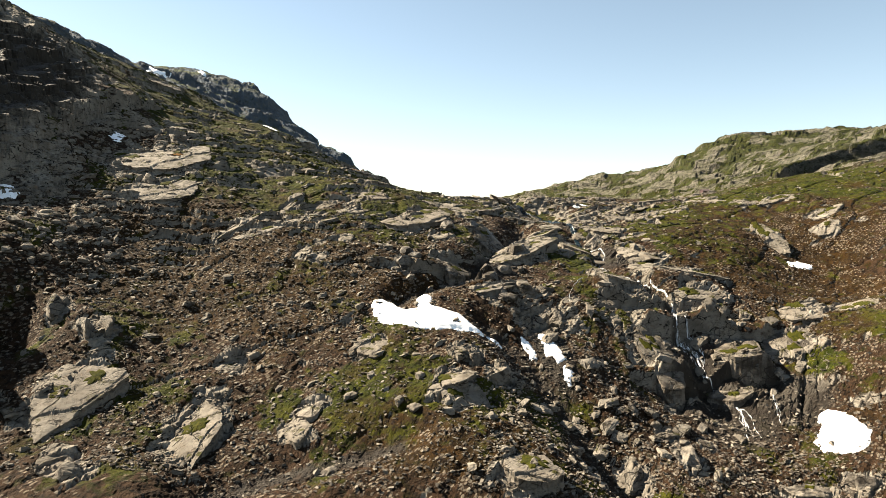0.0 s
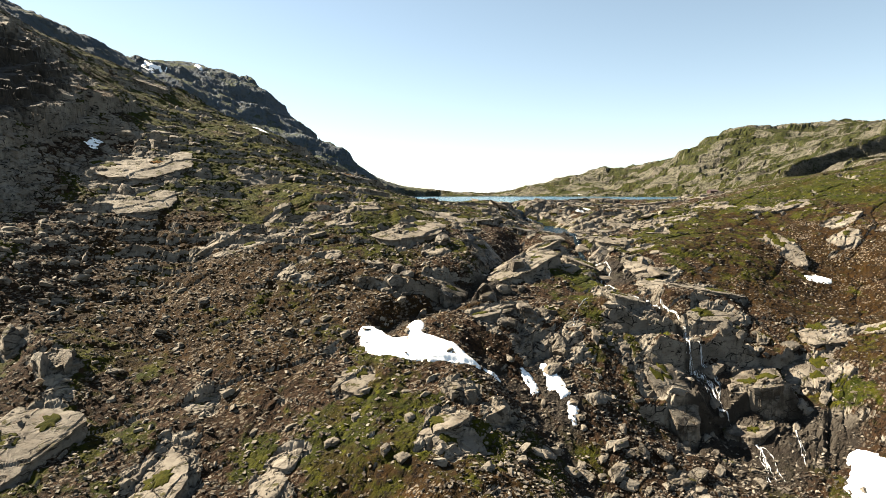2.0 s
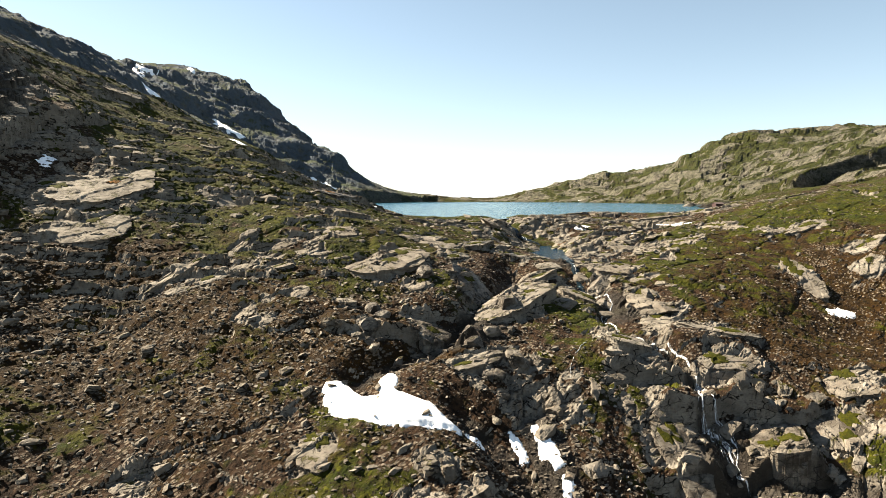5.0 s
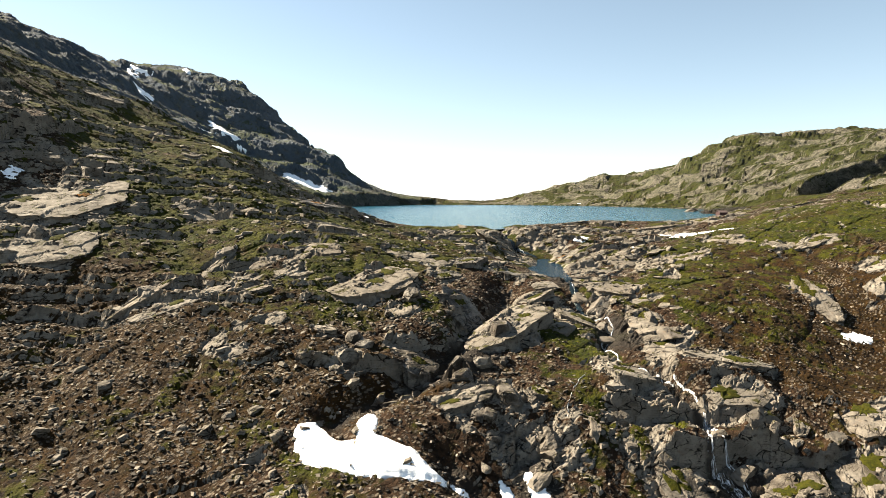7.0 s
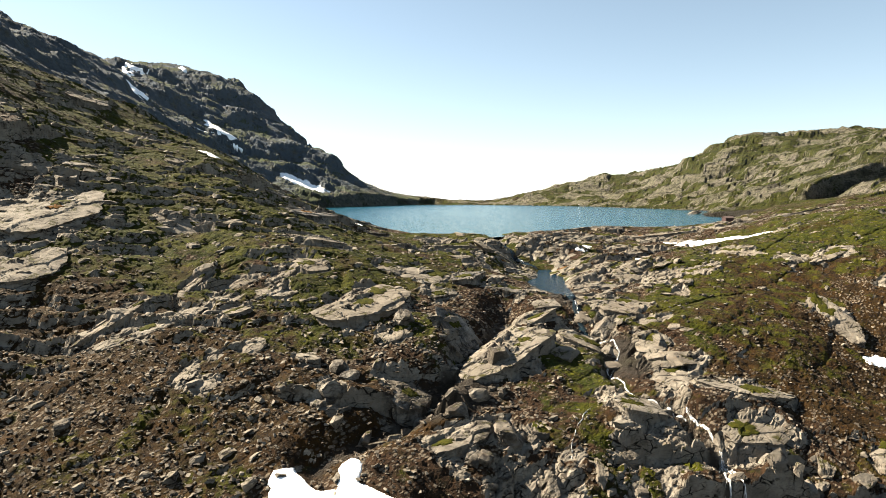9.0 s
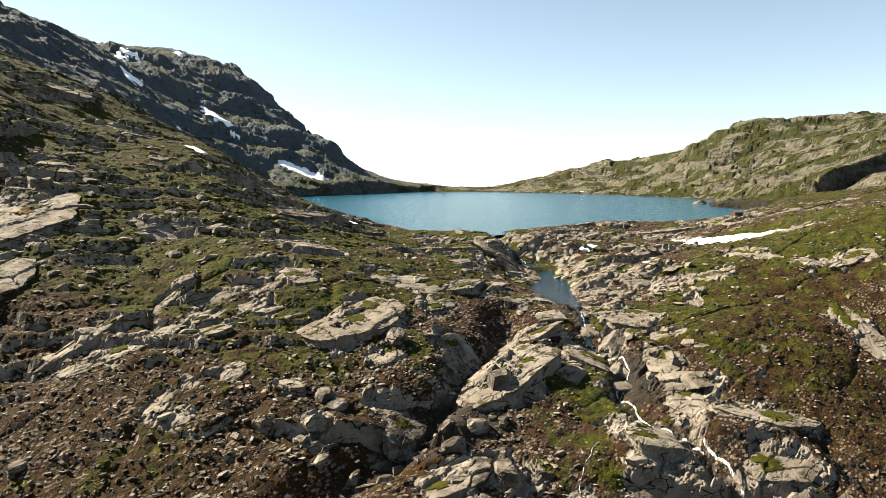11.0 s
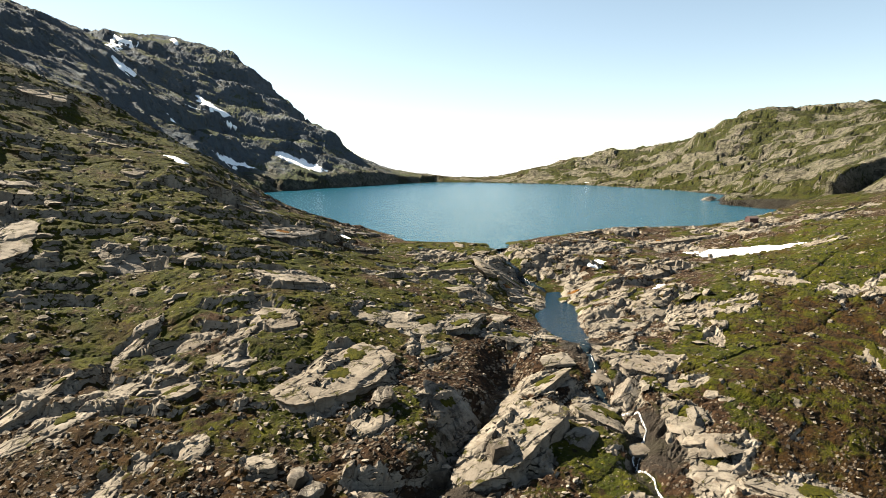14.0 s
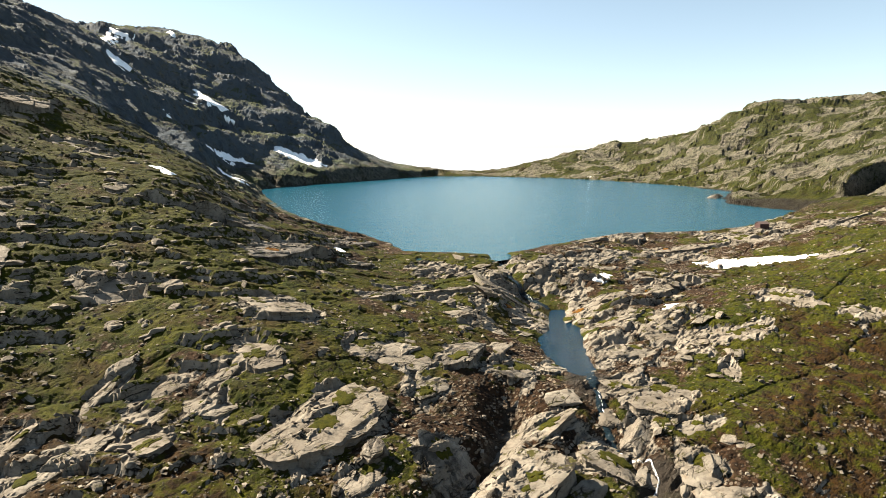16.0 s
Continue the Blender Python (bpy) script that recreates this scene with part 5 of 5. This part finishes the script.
running_water("waterfall", "thin trickle of white water down the dark cliff", [
    ([(59, 114.2), (57.5, 111.6), (55.8, 107.4), (55.1, 104)], 0.2, 0.2, 0.8), ([(57.8, 112), (56.4, 108.4), (55.8, 105)], 0.1, 0.12, 0.8)], FOAM)
running_water("waterfall", "thin white rill slipping off the big slab", [([(28.6, 133), (26, 129), (24.6, 126), (24, 123)], 0.2, 0.15, 0.7)], FOAM)
running_water("stream", "shallow dark mountain stream from the tarn over rock", [
    ([(25.2, 262), (24.6, 246), (26, 236), (29.5, 229), (34, 224)], 2.2, 0.22, 1.0), ([(34.4, 181), (33.7, 174), (33.6, 169), (33.9, 163), (34.5, 160.5)], 2.4, 0.22, 0.6)], STREAM)
running_water("stream", "white riffle where the stream leaves the tarn", [
    ([(25.2, 256), (24.8, 247), (25.6, 238)], 0.5, 0.32, 0.7), ([(28, 231.6), (31, 227)], 0.5, 0.3, 0.7), ([(33.8, 172), (33.8, 166)], 0.5, 0.32, 0.7)], FOAM)
pool = new("water_pool", flat_mesh("water_pool", POOL.mean(0) + (POOL - POOL.mean(0)) * (1.2, 1.1), POOL_LEVEL))
tagged(pool, "still blue pool in the stream between pale slabs", "pool", kind="structure")
pool.data.materials.append(POOL_WATER)

# ---- hut by the tarn ----
def box(bm, x0, x1, y0, y1, z0, z1):
    v = [bm.verts.new((x, y, z)) for z in (z0, z1) for x, y in ((x0, y0), (x1, y0), (x1, y1), (x0, y1))]
    for f in ((0, 3, 2, 1), (4, 5, 6, 7), (0, 1, 5, 4), (1, 2, 6, 5), (2, 3, 7, 6), (3, 0, 4, 7)):
        bm.faces.new([v[k] for k in f])


def mesh_of(name, make):
    bm = bmesh.new()
    make(bm)
    bmesh.ops.recalc_face_normals(bm, faces=bm.faces)
    mesh = bpy.data.meshes.new(name)
    bm.to_mesh(mesh)
    bm.free()
    return mesh


def gabled(bm):
    low, high, peak, w, d = 0.0, 1.8, 2.4, 1.8, 1.4
    v = [bm.verts.new(p) for p in ((-w, -d, low), (w, -d, low), (w, d, low), (-w, d, low), (-w, -d, high), (w, -d, high), (w, d, high), (-w, d, high), (-w, 0, peak), (w, 0, peak))]
    for f in ((0, 1, 5, 4), (2, 3, 7, 6), (1, 2, 6, 9, 5), (3, 0, 4, 8, 7), (0, 3, 2, 1), (4, 5, 9, 8), (6, 7, 8, 9)):
        bm.faces.new([v[k] for k in f])


def roof_side(sign):
    def make(bm):
        w, d, high, peak = 2.0, 1.65, 1.70, 2.50
        v = [bm.verts.new(p) for z in (0, 0.12) for p in ((-w, sign * d, high + z), (w, sign * d, high + z), (w, 0, peak + z), (-w, 0, peak + z))]
        for f in ((0, 3, 2, 1), (4, 5, 6, 7), (0, 1, 5, 4), (1, 2, 6, 5), (2, 3, 7, 6), (3, 0, 4, 7)):
            bm.faces.new([v[k] for k in f])
    return make


hut = tagged(new("hut"), "small dark red wooden hut on the tarn's shore", "hut")
hut.matrix_world = pose(122.5, 306.5, float(ground_at([121, 124, 122.5], [306, 307, 305]).max()) - 0.7, 0, 0, 12)
part("wall", mesh_of("wall", gabled), PAINT, hut, "dark red painted boards")
part("roof", mesh_of("roof", roof_side(-1)), FELT, hut, "dark roofing felt")
part("roof", mesh_of("roof", roof_side(1)), FELT, hut, "dark roofing felt")
part("foundation", mesh_of("foundation", lambda bm: box(bm, -1.7, 1.7, -1.3, 1.3, -1.2, 0.02)), ROCK, hut, "rough stone footing")

islet = slab("rock_islet", 178, 490, 15, 7, 2.2, 10, 991, "low pale rock islet in the tarn's water", "rock")
islet.location.z = 0.2

# ---- loose stones ----
def stone_weight(x, y):
    """How thickly the loose stones lie, 0 to 1."""
    grit = fractal(x, y, 11, 3, 150)
    screes = spots([(-85, 150, 12, 45, -15), (-62, 128, 22, 18, 0), (20, 100, 14, 22, 0), (45, 96, 22, 10, 0), (-30, 125, 26, 20, 0), 
                    (-8, 146, 20, 10, 0), (205, 395, 30, 16, 20)], x, y)
    return np.clip(0.32 + 0.68 * screes + 0.5 * grit, 0.08, 1) * (1 - 0.55 * spots([(86, 165, 30, 40, 0)], x, y))


def strew(count, seed, near=76.0, out=320.0):
    """Places on the slope, as thick in the distance as they look near by."""
    rng = np.random.default_rng(seed)
    y = near * (out / near) ** (rng.random(count) ** 1.25)
    x = (rng.random(count) * 1.5 - 0.76) * (y * 0.92 + 10)
    keep = (rng.random(count) < stone_weight(x, y)) & (from_outline(SHORE, x, y) > 3) & (from_outline(POOL, x, y) > 0.5)
    return x[keep], y[keep], rng


def turned(points, rng):
    q = rng.normal(size=4)
    w, i, j, k = q / np.linalg.norm(q)
    m = np.array([[1 - 2 * (j * j + k * k), 2 * (i * j - k * w), 2 * (i * k + j * w)], [2 * (i * j + k * w), 1 - 2 * (i * i + k * k), 2 * (j * k - i * w)],
                  [2 * (i * k - j * w), 2 * (j * k + i * w), 1 - 2 * (i * i + j * j)]])
    return points @ m.T


# boulders that can be told apart
boulder_meshes = [faced_mesh("boulder", split_block(500 + k, (0.9, 0.62, 0.42)), BALLS[5][1]) for k in range(12)]
for mesh in boulder_meshes:
    mesh.materials.append(ROCK)
bx, by, rng = strew(900, 7)
keep = np.argsort(by)[:285]
bx, by = bx[keep], by[keep]
bz = ground_at(bx, by)
for k in range(len(bx)):
    size = 0.26 + 0.85 * rng.random() ** 4
    ob = new("boulder", boulder_meshes[k % 12])
    ob.matrix_world = Matrix.LocRotScale((bx[k], by[k], bz[k] + size * 0.18), Euler((rng.normal() * 0.25, rng.normal() * 0.25, rng.random() * 6.28)), (size, size, size))
    tagged(ob, "angular grey boulder lying loose on the slope", "boulder", "loose boulders on the slope")

# scree and small stones
shapes = [split_block(700 + k, (0.8, 0.55, 0.36), 1) * (1 + 0.15 * np.random.default_rng(k).normal(size=(8, 3))) for k in range(24)]
faces = BALLS[1][1]
x, y, rng = strew(210000, 9, 76.0, 300.0)
z = ground_at(x, y)
points, quads = [], []
n = len(shapes[0])
for k in range(len(x)):
    size = (0.06 + 0.46 * rng.random() ** 5.5) * (y[k] / 110) ** 0.4
    points.append(turned(shapes[k % 24], rng) * (size, size, size * 0.55) + (x[k], y[k], z[k] + size * 0.14))
    quads.append(faces + k * n)
scree = new("scree", faced_mesh("scree", np.concatenate(points), np.concatenate(quads)))
scree.data.materials.append(STONE)
tagged(scree, "loose grey stones and scree strewn over turf and heath", "scree", kind="stuff")
